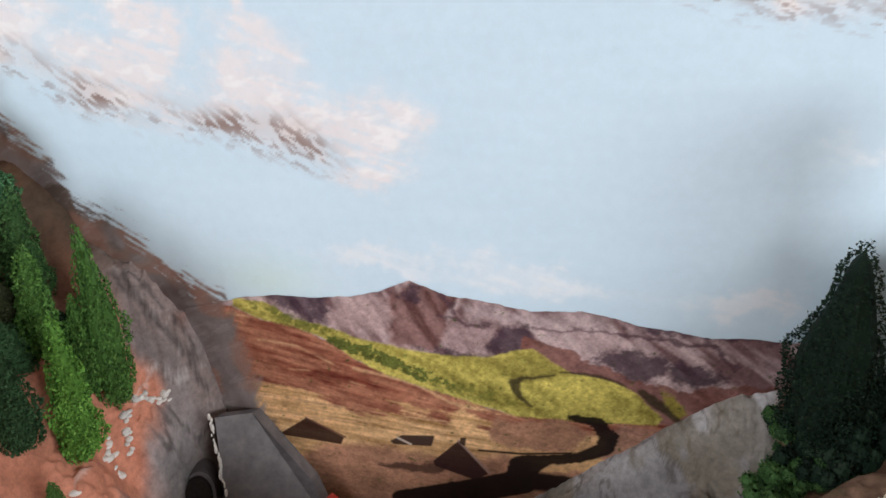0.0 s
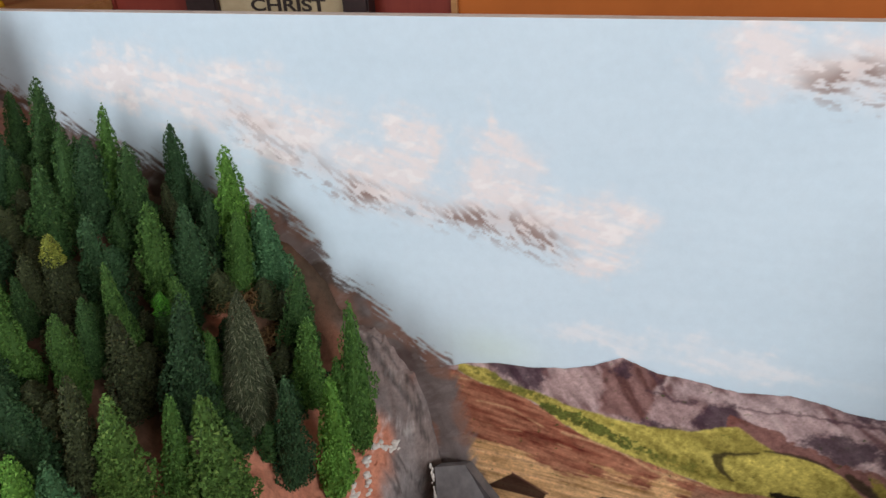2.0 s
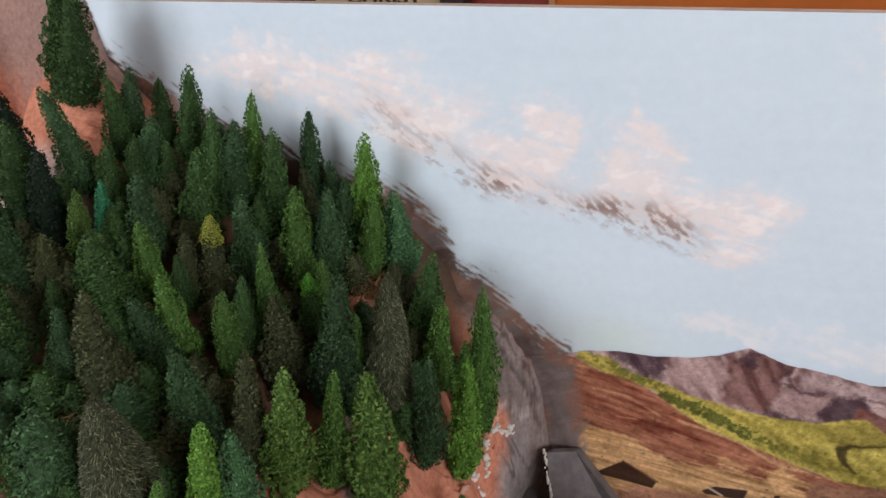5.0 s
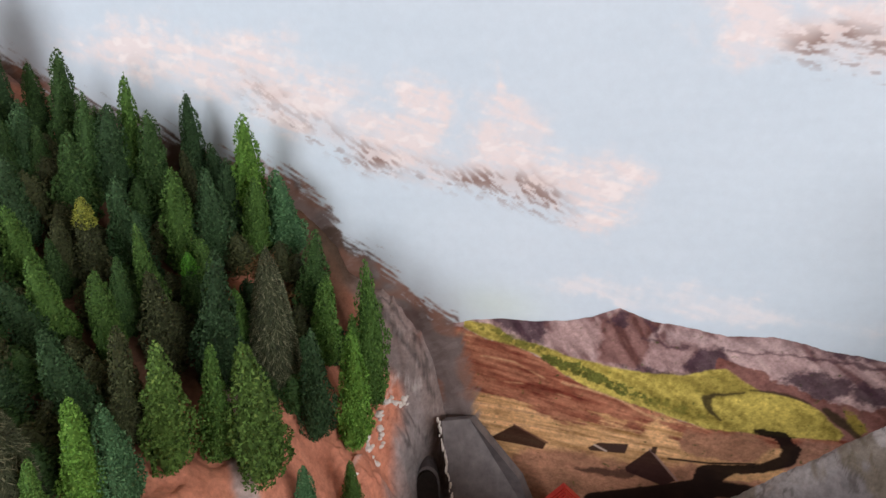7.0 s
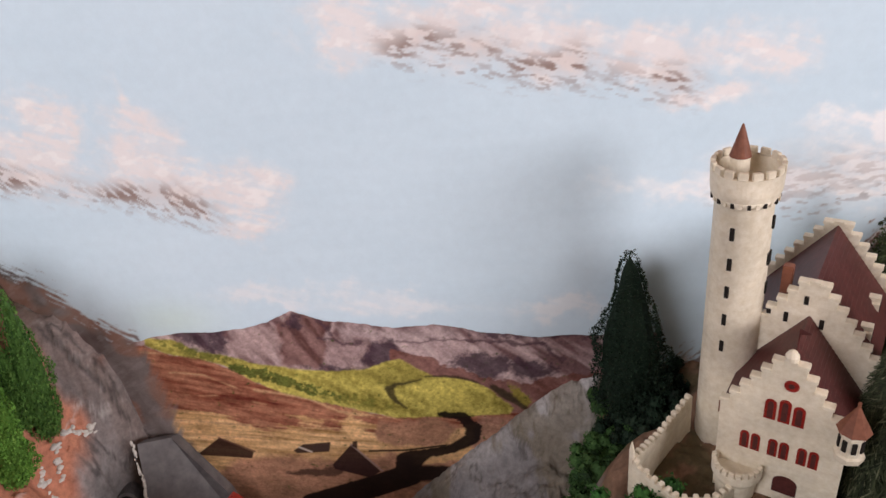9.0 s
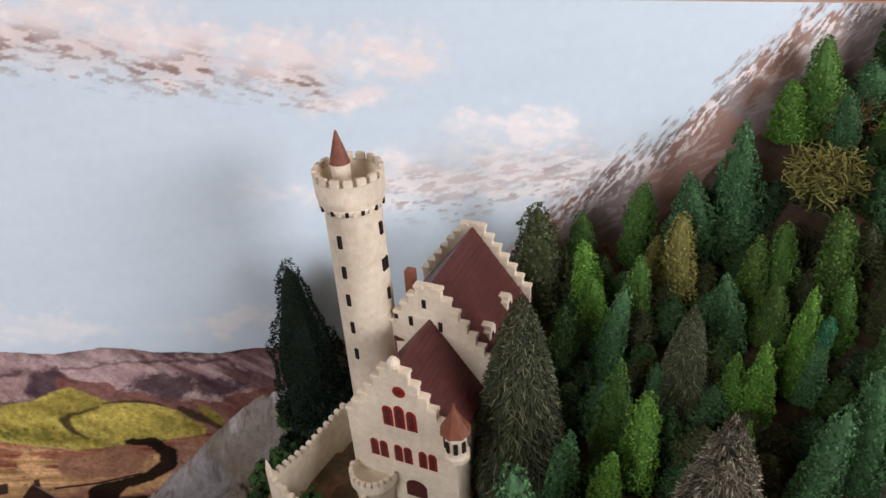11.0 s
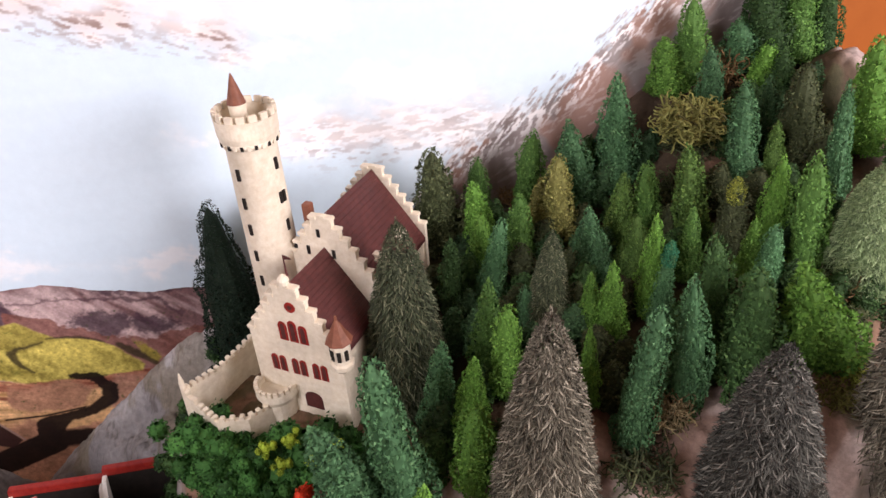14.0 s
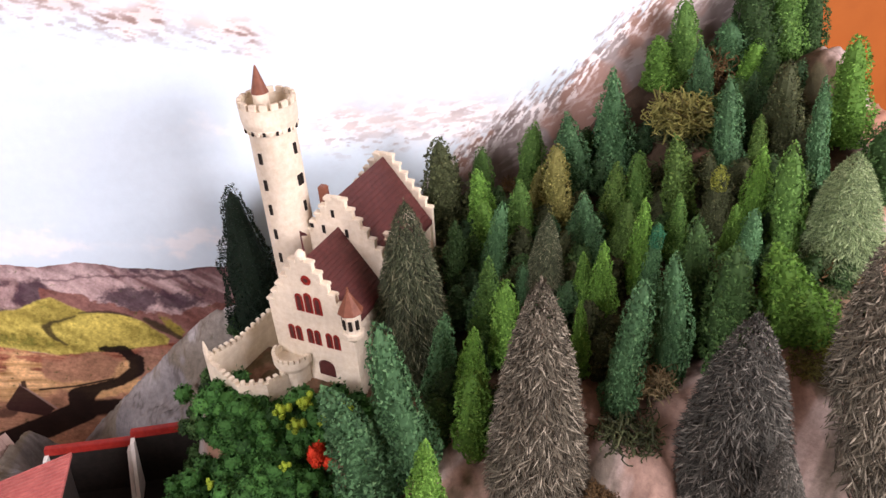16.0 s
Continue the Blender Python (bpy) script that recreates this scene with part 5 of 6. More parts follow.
        w.matrix_local = Matrix.Translation((0.047 + 0.0079 * math.cos(radians(a)), -0.001 + 0.0079 * math.sin(radians(a)), 0.066)) @ Matrix.Rotation(radians(a + 90), 4, "Z")

    # great hall behind
    hall = gable("hall_gable", 0.052, 0.080, 0.150, -0.05, 7, 0.004, 0.066, 0.071)
    for x, z, hi in ((-0.004, 0.128, 0.008), (-0.017, 0.108, 0.009), (0.009, 0.108, 0.009), (-0.03, 0.112, 0.006)):
        part("slit_window", box(bmesh.new(), x - 0.0017, x + 0.0017, 0.0655, 0.068, z, z + hi), DARK, hall)
    back = gable("rear_gable", 0.052, 0.086, 0.152, -0.05, 7, 0.004, 0.163, 0.168)
    part("hall_body", box(bmesh.new(), -0.049, 0.049, 0.071, 0.163, -0.06, 0.084), CREAM, c)
    roof("hall_roof", 0.049, 0.084, 0.148, 0.0712, 0.163, TILES)
    part("chimney", box(bmesh.new(), -0.026, -0.018, 0.078, 0.086, 0.1, 0.151, 0.0008), CLAY, c, "brown chimney")
    for y in (0.092, 0.135):
        d = part("dormer", prism(bmesh.new(), [(-0.007, 0), (0.007, 0), (0.007, 0.012), (0.0035, 0.012), (0.0035, 0.016), (-0.0035, 0.016), (-0.0035, 0.012), (-0.007, 0.012)], -0.001, 0.014), CREAM, c)
        d.matrix_local = Matrix.Translation((0.042, y, 0.088)) @ Matrix.Rotation(radians(90), 4, "Z")
        s = part("slit_window", box(bmesh.new(), -0.002, 0.002, -0.0015, 0.001, 0.003, 0.009), DARK, d)

    # round tower
    tx, ty = -0.0575, 0.068
    shaft = part("tower_shaft", lathe(bmesh.new(), [(0.024, -0.08), (0.023, 0.02), (0.0218, 0.21), (0.0222, 0.211), (0.025, 0.218)], 48, (tx, ty, 0)), CREAM, c)
    smooth(shaft)
    shaft.data.polygons.foreach_set("use_smooth", [len(p.vertices) == 4 for p in shaft.data.polygons])
    part("battlement", lathe(bmesh.new(), [(0.025, 0.218), (0.026, 0.223), (0.0265, 0.2375), (0.0228, 0.2375), (0.0225, 0.224), (0.002, 0.224)], 48, (tx, ty, 0), cap=False), CREAM, c)
    for k in range(16):
        a = 2 * math.pi * (k + 0.3) / 16
        m = part("merlon", box(bmesh.new(), -0.0036, 0.0036, -0.0018, 0.0018, 0, 0.006, 0.0005), CREAM, c)
        m.matrix_local = Matrix.Translation((tx + 0.0246 * math.cos(a), ty + 0.0246 * math.sin(a), 0.2373)) @ Matrix.Rotation(a + math.pi / 2, 4, "Z")
    for k in range(26):
        a = 2 * math.pi * k / 26
        m = part("corbel", box(bmesh.new(), -0.0012, 0.0012, -0.0016, 0.0016, 0, 0.004), DARK if k % 2 else CREAM, c)
        m.matrix_local = Matrix.Translation((tx + 0.0235 * math.cos(a), ty + 0.0235 * math.sin(a), 0.2135)) @ Matrix.Rotation(a + math.pi / 2, 4, "Z")
    lookout = part("lookout", lathe(bmesh.new(), [(0.0072, 0.224), (0.0072, 0.246)], 20, (tx - 0.006, ty, 0)), CREAM, c)
    part("spire", lathe(bmesh.new(), [(0.0080, 0.2455), (0.0074, 0.2475), (0.0012, 0.269), (0.0002, 0.271)], 20, (tx - 0.006, ty, 0)), CLAY, c, "slim brown cone roof")
    door = part("tower_door", prism(bmesh.new(), [(-0.005, 0), (0.005, 0)] + [(0.005 * math.cos(q * math.pi / 8), 0.011 + 0.005 * math.sin(q * math.pi / 8)) for q in range(9)], -0.001, 0.002), CLAY, shaft, "brown arched door")
    door.matrix_local = Matrix.Translation((tx + 0.0229 * math.cos(radians(285)), ty + 0.0229 * math.sin(radians(285)), 0.012)) @ Matrix.Rotation(radians(285 + 90), 4, "Z")
    for a, zs in ((266, (0.185, 0.158, 0.132, 0.105, 0.078)), (358, (0.190, 0.158, 0.130))):
        for z in zs:
            for off in ((0,) if a == 266 or z != 0.158 else (-5, 6)):
                w = part("slit_window", box(bmesh.new(), -0.0016, 0.0016, -0.0012, 0.001, 0, 0.0105), DARK, shaft)
                aa = radians(a + off)
                w.matrix_local = Matrix.Translation((tx + 0.0223 * math.cos(aa), ty + 0.0223 * math.sin(aa), z)) @ Matrix.Rotation(aa + math.pi / 2, 4, "Z")

    # courtyard with its crenellated wall
    court = [(-0.083, 0.05), (-0.094, 0.0), (-0.102, -0.040), (-0.084, -0.044), (-0.058, -0.052), (-0.035, -0.040), (-0.026, -0.02)]
    tops = [0.014, 0.005, 0.010, 0.0, -0.002, -0.002, -0.004]
    for k in range(len(court) - 1):
        (ax, ay), (bx, by) = court[k], court[k + 1]
        length = math.hypot(bx - ax, by - ay)
        m = Matrix.Translation((ax, ay, 0)) @ Matrix.Rotation(math.atan2(by - ay, bx - ax), 4, "Z")
        bm = bmesh.new()
        prism(bm, [(-0.001, -0.05), (length + 0.001, -0.05), (length + 0.001, tops[k + 1]), (-0.001, tops[k])], -0.0022, 0.0022)
        w = part("courtyard_wall", bm, CREAM, c)
        w.matrix_local = m
        n = max(2, int(length / 0.0065))
        for i in range(n):
            f = (i + 0.5) / n
            z = tops[k] + (tops[k + 1] - tops[k]) * f
            part("merlon", box(bmesh.new(), f * length - 0.0021, f * length + 0.0021, -0.0026, 0.0026, z - 0.001, z + 0.0042, 0.0006), CREAM, w)
    bm = bmesh.new()
    vs = [bm.verts.new((x, y, -0.034)) for x, y in court] + [bm.verts.new((-0.02, 0.02, -0.034))]
    bm.faces.new(vs)
    r = bmesh.ops.extrude_face_region(bm, geom=bm.faces[:])
    bmesh.ops.translate(bm, verts=[v for v in r["geom"] if isinstance(v, bmesh.types.BMVert)], vec=(0, 0, -0.02))
    bmesh.ops.recalc_face_normals(bm, faces=bm.faces[:])
    part("courtyard_floor", bm, STONE_FLOOR, c)
    part("lookout_pole", lathe(bmesh.new(), [(0.0035, -0.03), (0.0025, 0.02), (0.0006, 0.03)], 6, (-0.102, -0.040, 0)), CREAM, c)

    # half-round bastion at the foot of the gable
    part("bastion", lathe(bmesh.new(), [(0.012, -0.06), (0.0165, -0.004), (0.0195, 0.002), (0.0195, 0.010), (0.016, 0.010), (0.016, 0.004), (0.001, 0.004)], 28, (-0.027, -0.004, 0)), CREAM, c)
    for k in range(11):
        a = math.pi * (1 + (k + 0.5) / 11)
        m = part("merlon", box(bmesh.new(), -0.0021, 0.0021, -0.0018, 0.0018, 0, 0.0045, 0.0005), CREAM, c)
        m.matrix_local = Matrix.Translation((-0.027 + 0.0178 * math.cos(a), -0.004 + 0.0178 * math.sin(a), 0.0098)) @ Matrix.Rotation(a + math.pi / 2, 4, "Z")
    return c


castle()


# ---- shrubs, lichen ----
def shrub_mesh(name, seed, count=1350, scrap=0.062):
    rng = np.random.RandomState(seed)
    verts, faces = [], []
    blobs = [(np.array((0, 0, 0.2)), 0.62)] + [(rng.randn(3) * (0.42, 0.42, 0.25) + (0, 0, 0.3), 0.3 + 0.15 * rng.rand()) for _ in range(7)]
    for c, r in blobs:
        b = len(verts)
        for k in range(5):
            for i in range(8):
                a, p = 2 * math.pi * i / 8, math.pi * (k + 0.5) / 5
                verts.append(tuple(c + r * 0.88 * np.array((math.sin(p) * math.cos(a), math.sin(p) * math.sin(a), math.cos(p)))))
        for k in range(4):
            for i in range(8):
                faces.append((b + k * 8 + i, b + k * 8 + (i + 1) % 8, b + (k + 1) * 8 + (i + 1) % 8, b + (k + 1) * 8 + i))
        for _ in range(count // 8):
            d = rng.randn(3)
            d /= np.linalg.norm(d)
            p = c + d * r * (0.95 + 0.12 * rng.randn())
            d1 = rng.randn(3)
            d1 /= np.linalg.norm(d1)
            d2 = np.cross(d1, rng.randn(3))
            d2 /= np.linalg.norm(d2)
            s = scrap * (0.5 + 0.8 * rng.rand())
            b2 = len(verts)
            verts += [tuple(p + d1 * s * 1.2), tuple(p - d1 * s * 0.7 + d2 * s), tuple(p - d1 * s * 0.7 - d2 * s)]
            faces.append((b2, b2 + 1, b2 + 2))
    me = bpy.data.meshes.new(name)
    me.from_pydata(verts, [], faces)
    me.materials.append(LEAF["shrub"])
    return me


def lichen_mesh(name, seed, count=260):
    """A springy tangle of curled threads."""
    rng = np.random.RandomState(seed)
    verts, faces = [], []
    for _ in range(count):
        d = rng.randn(3)
        d /= np.linalg.norm(d)
        p = d * (0.3 + 0.65 * rng.rand()) * (1, 1, 0.7)
        v = rng.randn(3)
        v /= np.linalg.norm(v)
        prev = None
        for k in range(6):
            side = np.cross(v, d)
            side = side / (np.linalg.norm(side) + 1e-9) * 0.028
            up = np.cross(side, v) * 0.9
            ring = []
            for e in (side, up, -side * 0.8 - up * 0.4):
                ring.append(len(verts))
                verts.append(tuple(p + e))
            if prev:
                for i in range(3):
                    faces.append((prev[i], prev[(i + 1) % 3], ring[(i + 1) % 3], ring[i]))
            prev = ring
            v = v + rng.randn(3) * 0.55
            v /= np.linalg.norm(v)
            p = p + v * 0.13
            if np.linalg.norm(p) > 1.05:
                v = v - p * 0.9
                v /= np.linalg.norm(v)
    me = bpy.data.meshes.new(name)
    me.from_pydata(verts, [], faces)
    me.materials.append(LEAF["lichen"])
    return me


SHRUBS = [shrub_mesh("shrub_leaves", 50 + k) for k in range(4)]
LICHENS = [lichen_mesh("lichen_threads", 70 + k) for k in range(3)]


def clump(name, mesh, kind, x, y, size, squash, label, category, sink=0.3, z=None, group=""):
    side = "left" if x < 0 else "right"
    ob = new(name, mesh)
    ob.material_slots[0].link = "OBJECT"
    ob.material_slots[0].material = LEAF[kind]
    z = HILL[side].at(x, y) + size * squash * (0.35 - sink) if z is None else z
    ob.matrix_world = Matrix.Translation((x, y, z)) @ Matrix.Rotation(random.random() * 6.28, 4, "Z") @ Matrix.Diagonal((size, size, size * squash, 1))
    return tagged(ob, label, category, group)


random.seed(21)
for k in range(330):
    x, y = 0.235 + 0.23 * random.random(), 0.26 + 0.17 * random.random()
    if y > min(0.395, 0.435 - (x - 0.26) * 0.8) or x + y * 0.5 < 0.405 or (x > 0.40 and y > 0.375):
        continue
    clump("shrub", SHRUBS[k % 4], "shrub", x, y, 0.016 + 0.010 * random.random(), 0.9, "dark green foam shrub below the castle wall", "shrub", 0.1, group="shrubs below the castle")
for k in range(26):
    f = k / 25
    x, y = (0.283 + 0.11 * f / 0.6, 0.407 - 0.035 * f / 0.6) if f < 0.6 else (0.393 + 0.05 * (f - 0.6) / 0.4, 0.372 - 0.02 * (f - 0.6))
    y -= 0.012 * (k % 2)
    clump("shrub", SHRUBS[k % 4], "shrub", x, y, 0.017 + 0.008 * random.random(), 1.0, "dark green foam shrub below the castle wall", "shrub", z=HILL["right"].at(x, y) + 0.012 + 0.010 * step_up(x, 0.33, 0.37) + 0.010 * step_up(x, 0.375, 0.395), group="shrubs below the castle")
# shrubs behind the tower: its shade is put into their blackish leaf colour
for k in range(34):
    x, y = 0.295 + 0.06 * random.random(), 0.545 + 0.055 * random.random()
    clump("shrub", SHRUBS[k % 4], "dark", x, y, 0.015 + 0.010 * random.random(), 1.2, "green foam shrub coloured blackish for the tower's shade", "shrub", 0.0, group="shrubs behind the tower")
for k in range(60):
    x, y = 0.235 + 0.095 * random.random(), 0.44 + 0.155 * random.random()
    if x + (0.6 - y) * 0.15 > 0.262 and not (x > 0.255 and y < 0.51) and not (x > 0.28 and y < 0.55):
        clump("shrub", SHRUBS[k % 4], "dark_green", x, y, 0.014 + 0.010 * random.random(), 0.9, "dark green foam shrub at the foot of the tall fir", "shrub", 0.1, group="shrubs below the castle")
for x, y, z, s, kind in ((0.373, 0.366, 1.206, 0.008, "lime"), (0.352, 0.366, 1.198, 0.008, "lime"), (0.366, 0.35, 1.194, 0.008, "lime"), (0.392, 0.35, 1.2, 0.008, "lime"), (0.41, 0.36, 1.204, 0.008, "lime"), (0.355, 0.33, 1.165, 0.005, "lime"), (0.318, 0.29, 1.125, 0.006, "lime"), (0.285, 0.34, 1.135, 0.005, "lime")):
    clump("lime_shrub", SHRUBS[k % 4], kind, x, y, s, 1.1, "small lime-green foliage tuft among dark shrubs", "shrub", z=z)
clump("red_shrub", SHRUBS[1], "red", 0.384, 0.325, 0.013, 1.4, "bright red foliage tuft among dark shrubs", "shrub", z=1.178)

for x, y, z, s in ((0.752, 0.525, 1.425, 0.036), (0.760, 0.530, 1.422, 0.034), (0.775, 0.545, 1.425, 0.032), (0.672, 0.308, 1.268, 0.024)):
    clump("lichen_clump", LICHENS[int(x * 100) % 3], "olive" if x > 0.7 else "lichen", x, y, s, 0.8, "springy tan lichen clump among the firs", "lichen", z=z)
for x, y, s, q, kind in ((0.752, 0.525, 0.036, 0.8, "olive_dark"), (0.775, 0.545, 0.032, 0.8, "olive_dark"), (0.677, 0.322, 0.022, 0.9, "olive_dark"), (0.647, 0.279, 0.03, 0.8, "olive_dark"), (0.625, 0.255, 0.018, 0.4, "straw"), (0.70, 0.26, 0.02, 0.4, "olive"), (0.833, 0.30, 0.02, 0.5, "straw"), (0.849, 0.362, 0.03, 0.7, "straw"), (0.821, 0.302, 0.022, 0.8, "yellow"), (0.808, 0.598, 0.03, 1.1, "straw"), (0.61, 0.60, 0.02, 0.7, "straw"), (0.79, 0.28, 0.02, 0.6, "olive"), (-0.438, 0.545, 0.03, 0.6, "straw"), (-0.41, 0.55, 0.025, 0.6, "straw"), (-0.498, 0.353, 0.022, 1.2, "lichen"), (-0.608, 0.291, 0.032, 0.7, "olive_green"), (-0.583, 0.289, 0.034, 0.6, "straw"), (-0.514, 0.317, 0.024, 0.7, "olive_dark"), (0.40, 0.25, 0.032, 0.6, "grey_bristle")):
    clump("lichen_clump", LICHENS[int(x * 100) % 3], kind, x, y, s, q, "springy dried lichen clump on the slope", "lichen", 0.1)


# ---- tunnel mouth and buildings on the valley floor ----
def tunnel():
    t = tagged(new("tunnel_mouth"), "grey card tunnel mouth with a white-edged dark opening", "tunnel")
    bm = bmesh.new()
    v = [bm.verts.new(p) for p in ((-0.252, 0.585, 1.056), (-0.223, 0.608, 1.045), (-0.158, 0.585, 0.983), (-0.125, 0.57, 0.905), (-0.205, 0.505, 0.905), (-0.2345, 0.545, 0.985))]
    bm.faces.new(v)
    r = bmesh.ops.extrude_face_region(bm, geom=bm.faces[:])
    bmesh.ops.translate(bm, verts=[e for e in r["geom"] if isinstance(e, bmesh.types.BMVert)], vec=(0.004, 0.012, -0.004))
    bmesh.ops.recalc_face_normals(bm, faces=bm.faces[:])
    part("slate_slab", bm, SLATE, t)
    bm = bmesh.new()
    a, b = Vector((-0.254, 0.580, 1.062)), Vector((-0.215, 0.515, 0.93))
    d = (b - a)
    for k in range(40):
        p = a + d * (k / 39) + Vector((random.gauss(0, 0.0008), random.gauss(0, 0.0008), 0))
        bmesh.ops.create_icosphere(bm, subdivisions=2, radius=0.0010 + 0.0014 * random.random(), matrix=Matrix.Translation(p) @ Matrix.Diagonal((0.8, 1, 2.2, 1)))
    smooth(part("white_rib", bm, WHITE, t, "rough white plaster rib"))
    arch = [(-0.013, -0.06)] + [(0.013 * math.cos(math.pi - a * math.pi / 10), 0.02 * math.sin(a * math.pi / 10)) for a in range(11)] + [(0.013, -0.06)]
    ring = [(x * 1.12, z * 1.1 + 0.001) for x, z in arch]
    hole = part("opening", prism(bmesh.new(), arch, -0.006, 0.03), DARK, t)
    hole.matrix_local = pose(-0.262, 0.545, 0.987, -20, 0, 20)
    rim = part("portal_rim", prism(bmesh.new(), ring, -0.002, 0.03), SLATE, t)
    rim.matrix_local = pose(-0.262, 0.548, 0.987, -20, 0, 20)


tunnel()


def house(name, x, y, turn, wide, deep, eave, ridge, wall_mat, roof_mat, label, chimney=None, trim=None):
    """A small model house on the valley floor with a ridged roof."""
    h = tagged(new(name), label, "model house")
    h.matrix_world = pose(x, y, TABLE_TOP, 0, 0, turn)
    part("walls", prism(bmesh.new(), [(-wide / 2, 0), (wide / 2, 0), (wide / 2, eave), (0, ridge - 0.004), (-wide / 2, eave)], -deep / 2, deep / 2), wall_mat, h)
    o = wide / 2 + 0.006
    drop = (ridge - eave) / (wide / 2) * 0.006
    roof = part("roof", prism(bmesh.new(), [(-o, eave - drop), (0, ridge), (o, eave - drop), (o, eave - drop + 0.004), (0, ridge + 0.004), (-o, eave - drop + 0.004)], -deep / 2 - 0.005, deep / 2 + 0.005), roof_mat, h)
    length = math.hypot(o, ridge - eave + drop)
    for sx in (-1, 1):
        n = int(deep / 0.004)
        for k in range(n):
            yy = -deep / 2 + deep * (k + 0.5) / n
            rib = part("roof_rib", box(bmesh.new(), 0, length, -0.0008, 0.0008, 0, 0.0012), roof_mat, roof)
            rib.matrix_local = Matrix.Translation((0, yy, ridge + 0.0038)) @ Matrix.Rotation(0 if sx > 0 else math.pi, 4, "Z") @ Matrix.Rotation(math.atan2(ridge - eave + drop, o), 4, "Y")
    if chimney:
        ch = part("chimney", box(bmesh.new(), -0.006, 0.006, -0.006, 0.006, 0, 0.03, 0.001), chimney, h)
        ch.location = (0.004, -deep * 0.1, ridge - 0.012)
        part("chimney_cap", box(bmesh.new(), -0.008, 0.008, -0.008, 0.008, 0.022, 0.026, 0.001), chimney, ch)
    if trim:
        part("ridge_board", box(bmesh.new(), -0.006, 0.006, -deep / 2 - 0.006, deep / 2 + 0.006, ridge + 0.003, ridge + 0.009, 0.001), trim, h)
    return h


house("red_house", -0.085, 0.435, 12, 0.10, 0.07, 0.145, 0.206, WHITE, RED, "small model house with a red roof and white chimney", WHITE)
def shed():
    """A lean-to with a ribbed sheet roof."""
    s = tagged(new("pink_shed"), "model lean-to shed with a pink ribbed roof", "model house")
    s.matrix_world = pose(0.14, 0.365, TABLE_TOP, 0, 0, 8)
    part("walls", prism(bmesh.new(), [(-0.13, 0), (0, 0), (0, 0.211), (-0.13, 0.165)], -0.05, 0.04), DARK, s)
    roof = part("roof", prism(bmesh.new(), [(-0.135, 0.1645), (0.004, 0.2135), (0.004, 0.2165), (-0.135, 0.1675)], -0.055, 0.044), PINK, s)
    for k in range(20):
        y = -0.052 + k * 0.005
        part("roof_rib", prism(bmesh.new(), [(-0.134, 0.1675), (0.0035, 0.216), (0.0035, 0.2175), (-0.134, 0.169)], y - 0.0009, y + 0.0009), PINK, roof)


shed()
house("tan_house", 0.0, 0.47, -30, 0.07, 0.08, 0.10, 0.15, WHITE, TAN, "model house with a plain tan roof")


def wagon(x, y, turn, length, wide, high, label):
    """An open wagon: black inside, a tall red-topped back board and white ends."""
    w = tagged(new("open_wagon"), label, "model wagon")
    w.matrix_world = pose(x, y, TABLE_TOP, 0, 0, turn)
    part("underframe", box(bmesh.new(), -length / 2, length / 2, -wide / 2, wide / 2, 0.0, high * 0.6), DARK, w)
    part("back_board", box(bmesh.new(), -length / 2, length / 2, wide / 2 - 0.002, wide / 2 + 0.002, high * 0.55, high, 0.0005), DARK, w)
    part("red_rim", box(bmesh.new(), -length / 2 - 0.001, length / 2 + 0.001, wide / 2 - 0.004, wide / 2 + 0.004, high - 0.006, high + 0.003, 0.0008), RED, w)
    part("front_board", box(bmesh.new(), -length / 2, length / 2, -wide / 2 - 0.002, -wide / 2 + 0.002, high * 0.5, high * 0.66, 0.0005), DARK, w)
    end = [(-wide / 2, high * 0.5), (wide / 2 - 0.004, high * 0.5), (wide / 2 - 0.004, high - 0.004), (wide / 2 - 0.012, high - 0.004)]
    for sx in (-1, 1):
        e = part("white_end", prism(bmesh.new(), end, -0.002, 0.002), WHITE, w)
        e.matrix_local = Matrix.Translation((sx * (length / 2 - 0.001), 0, 0)) @ Matrix.Rotation(math.pi / 2, 4, "Z")
    return w


wagon(0.133, 0.437, 6, 0.086, 0.05, 0.174, "open model wagon with a red-topped board and black inside")
wagon(0.222, 0.445, 8, 0.085, 0.05, 0.187, "open model wagon with a red-topped board and white end")

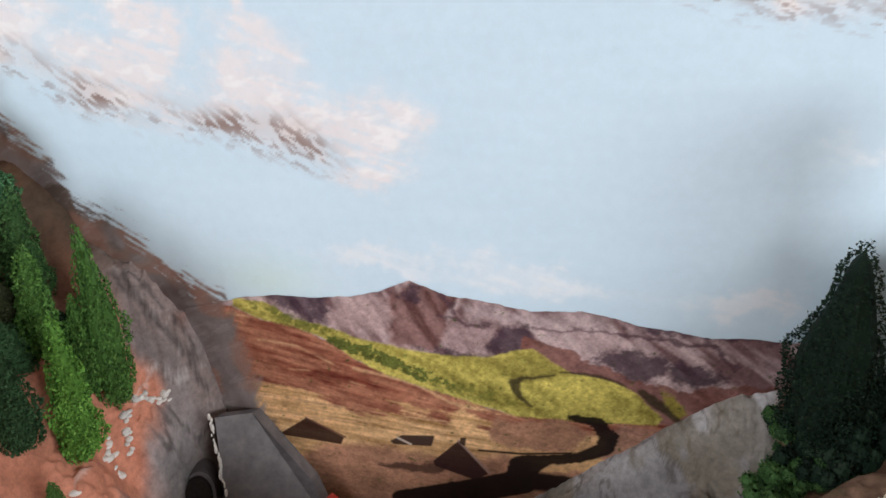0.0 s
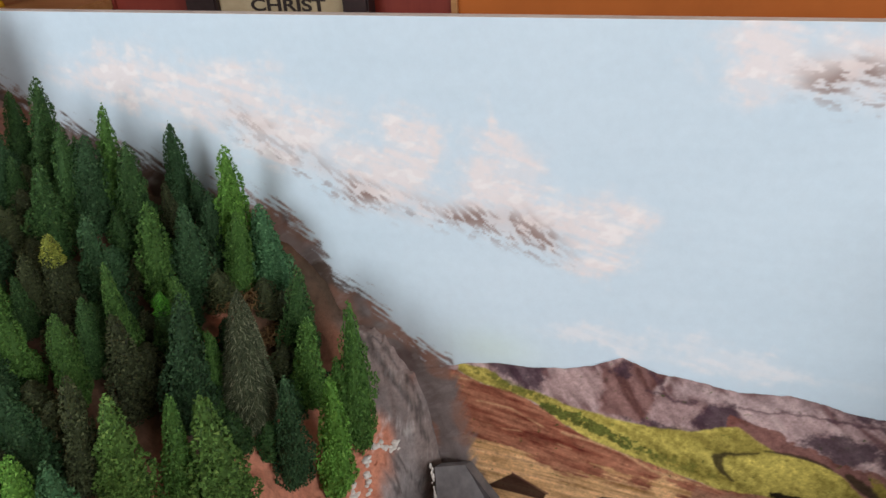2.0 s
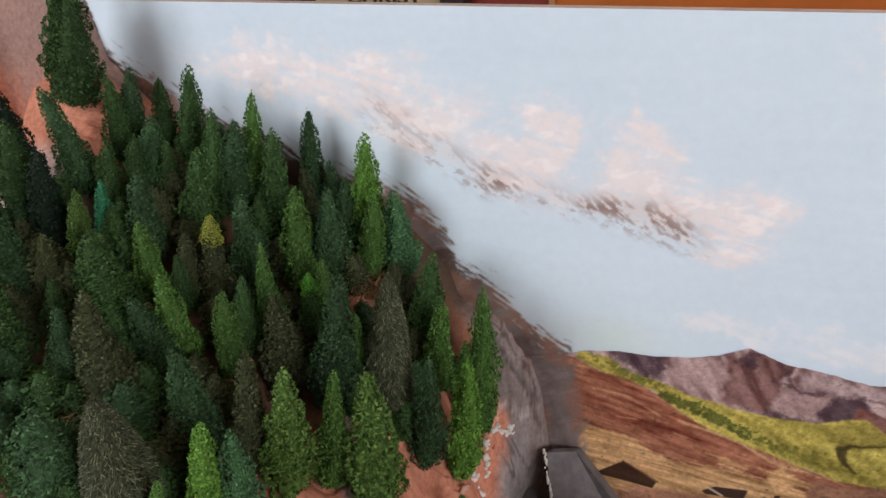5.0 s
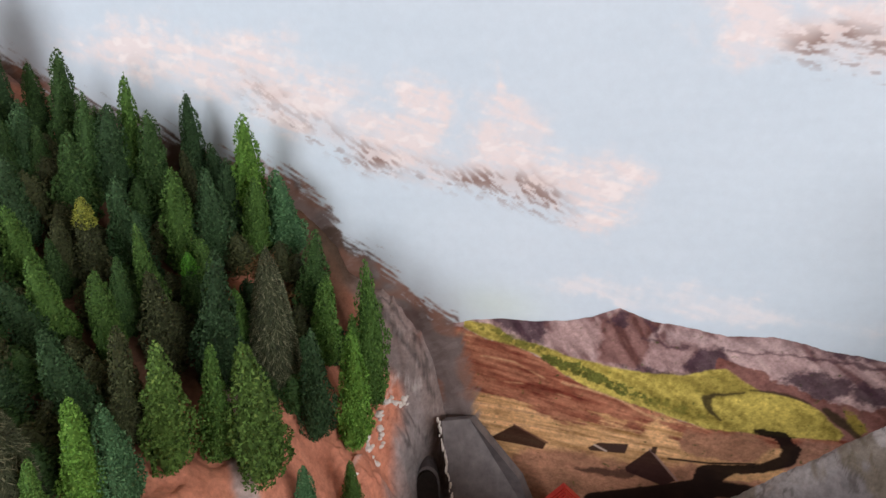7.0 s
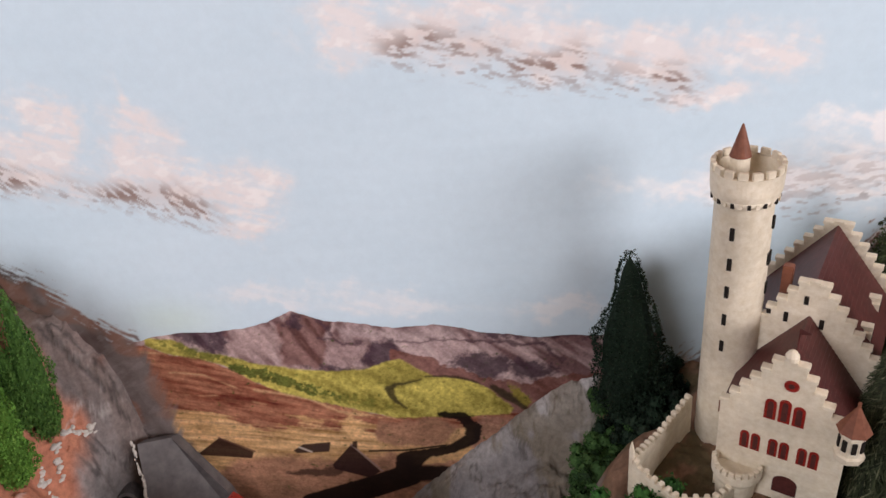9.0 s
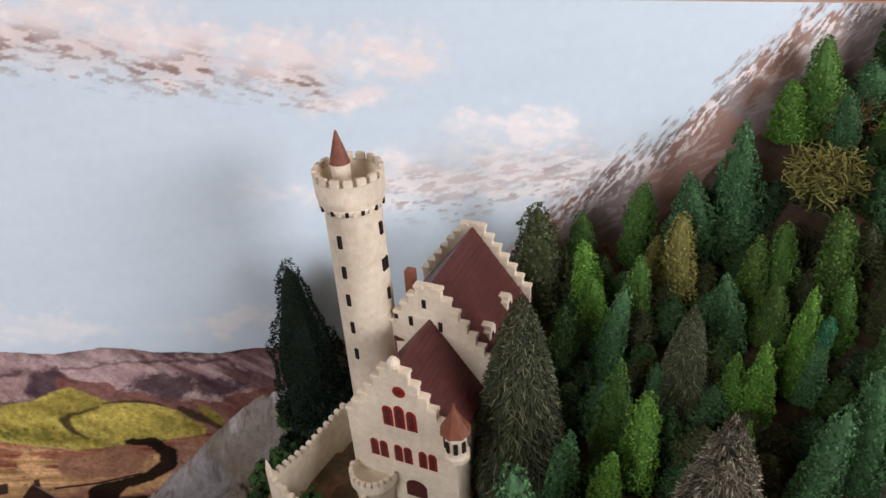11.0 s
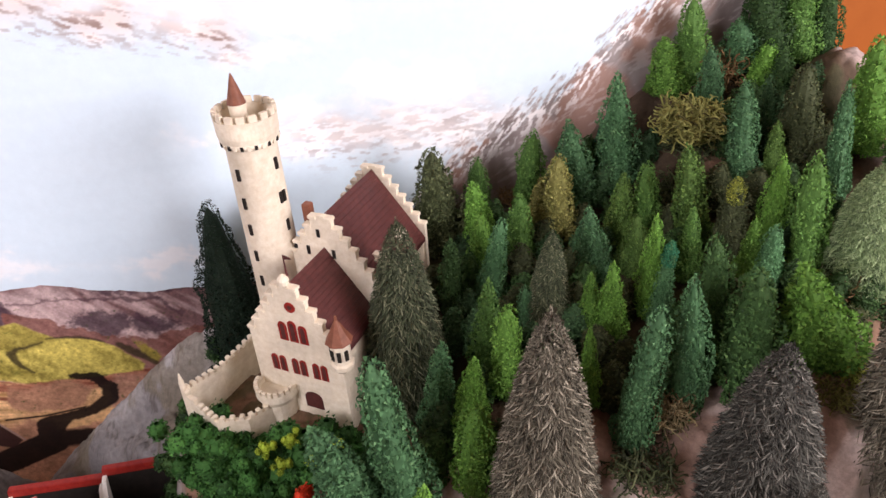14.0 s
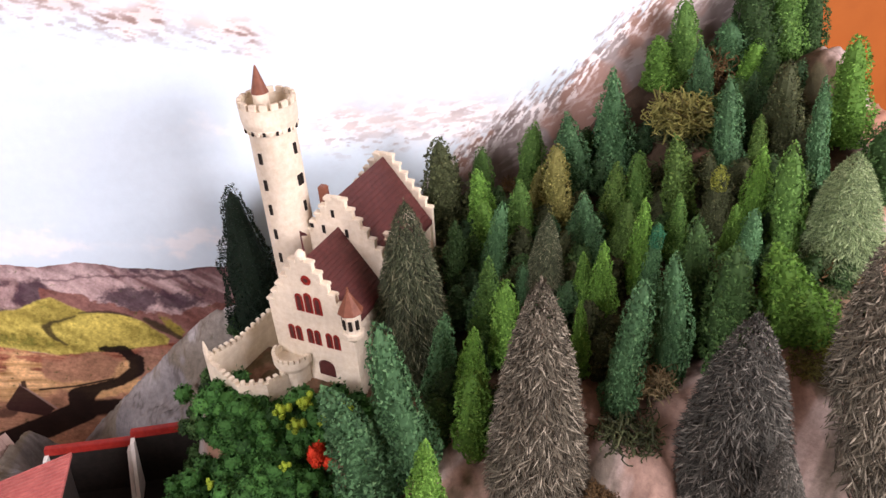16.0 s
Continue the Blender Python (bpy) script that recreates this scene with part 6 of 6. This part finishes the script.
# ---- things on the wall behind ----
def sign():
    s = tagged(new("framed_sign"), "dark-framed parchment sign with printed words on the wall", "sign")
    x0, x1, z0, z1, y = -0.875, -0.526, 1.39, 1.80, BACK - 0.02
    ix0, ix1 = -0.812, -0.572
    for a, b, c, d in ((x0, ix0, z0, z1), (ix1, x1, z0, z1), (ix0, ix1, z0, z0 + 0.03), (ix0, ix1, z1 - 0.04, z1)):
        part("frame_rail", box(bmesh.new(), a, b, y - 0.012, y + 0.018, c, d, 0.003), FRAME, s)
    part("parchment", box(bmesh.new(), ix0, ix1, y, y + 0.01, z0 + 0.03, z1 - 0.04), PARCHMENT, s)
    for text, x, z, size in (("I can DO", -0.728, 1.497, 0.036), ("through", -0.676, 1.475, 0.024), ("CHRIST", -0.750, 1.450, 0.027)):
        cu = bpy.data.curves.new("lettering", "FONT")
        cu.body, cu.size, cu.extrude = text, size, 0.0005
        cu.offset = size * 0.02
        ob = new("lettering", cu)
        ob.data.materials.append(INK)
        ob.parent = s
        ob.matrix_local = pose(x, y - 0.001, z, 90, 0, 0) @ Matrix.Diagonal((1.1 if text == "through" else 1.22 if text == "I can DO" else 1.58, 1, 1, 1))
    part("lettering_bar", box(bmesh.new(), -0.80, -0.61, y - 0.001, y, 1.43, 1.436), INK, s)
    part("lettering_bar", box(bmesh.new(), -0.745, -0.685, y - 0.001, y, 1.480, 1.486), TAN, s)


sign()
shelf = tagged(part("wall_shelf", box(bmesh.new(), -1.75, -1.06, BACK - 0.17, BACK, 1.445, 1.465, 0.003), WOOD), "narrow pine shelf on the maroon wall", "shelf")


def bird(x, label, tall):
    """A standing bird figure reduced to plain shapes."""
    b = tagged(new("bird_figure"), label, "figurine")
    b.matrix_world = pose(x, BACK - 0.09, 1.465)
    for sx in (-1, 1):
        bm = bmesh.new()
        lathe(bm, [(0.016, 0), (0.014, 0.008), (0.006, 0.016), (0.006, 0.05)], 12, (sx * 0.024, 0, 0))
        for k in (-1, 0, 1):
            bmesh.ops.create_icosphere(bm, subdivisions=2, radius=0.008, matrix=Matrix.Translation((sx * 0.024 + k * 0.012, -0.02, 0.006)) @ Matrix.Diagonal((0.8, 1.6, 0.7, 1)))
        smooth(part("foot", bm, YELLOW, b, "yellow foot"))
    bm = lathe(bmesh.new(), [(0.01, 0.035), (0.04, 0.06), (0.045, 0.10), (0.03, 0.15), (0.022, 0.16), (0.026, 0.185), (0.015, 0.205), (0.001, 0.21)], 20)
    body = smooth(part("body", bm, BLACKISH, b))
    body.scale = (1, 1, tall)


bird(-1.27, "dark bird figurine with yellow feet on the shelf", 1.0)
bird(-1.42, "second dark bird figurine with yellow feet on the shelf", 1.15)
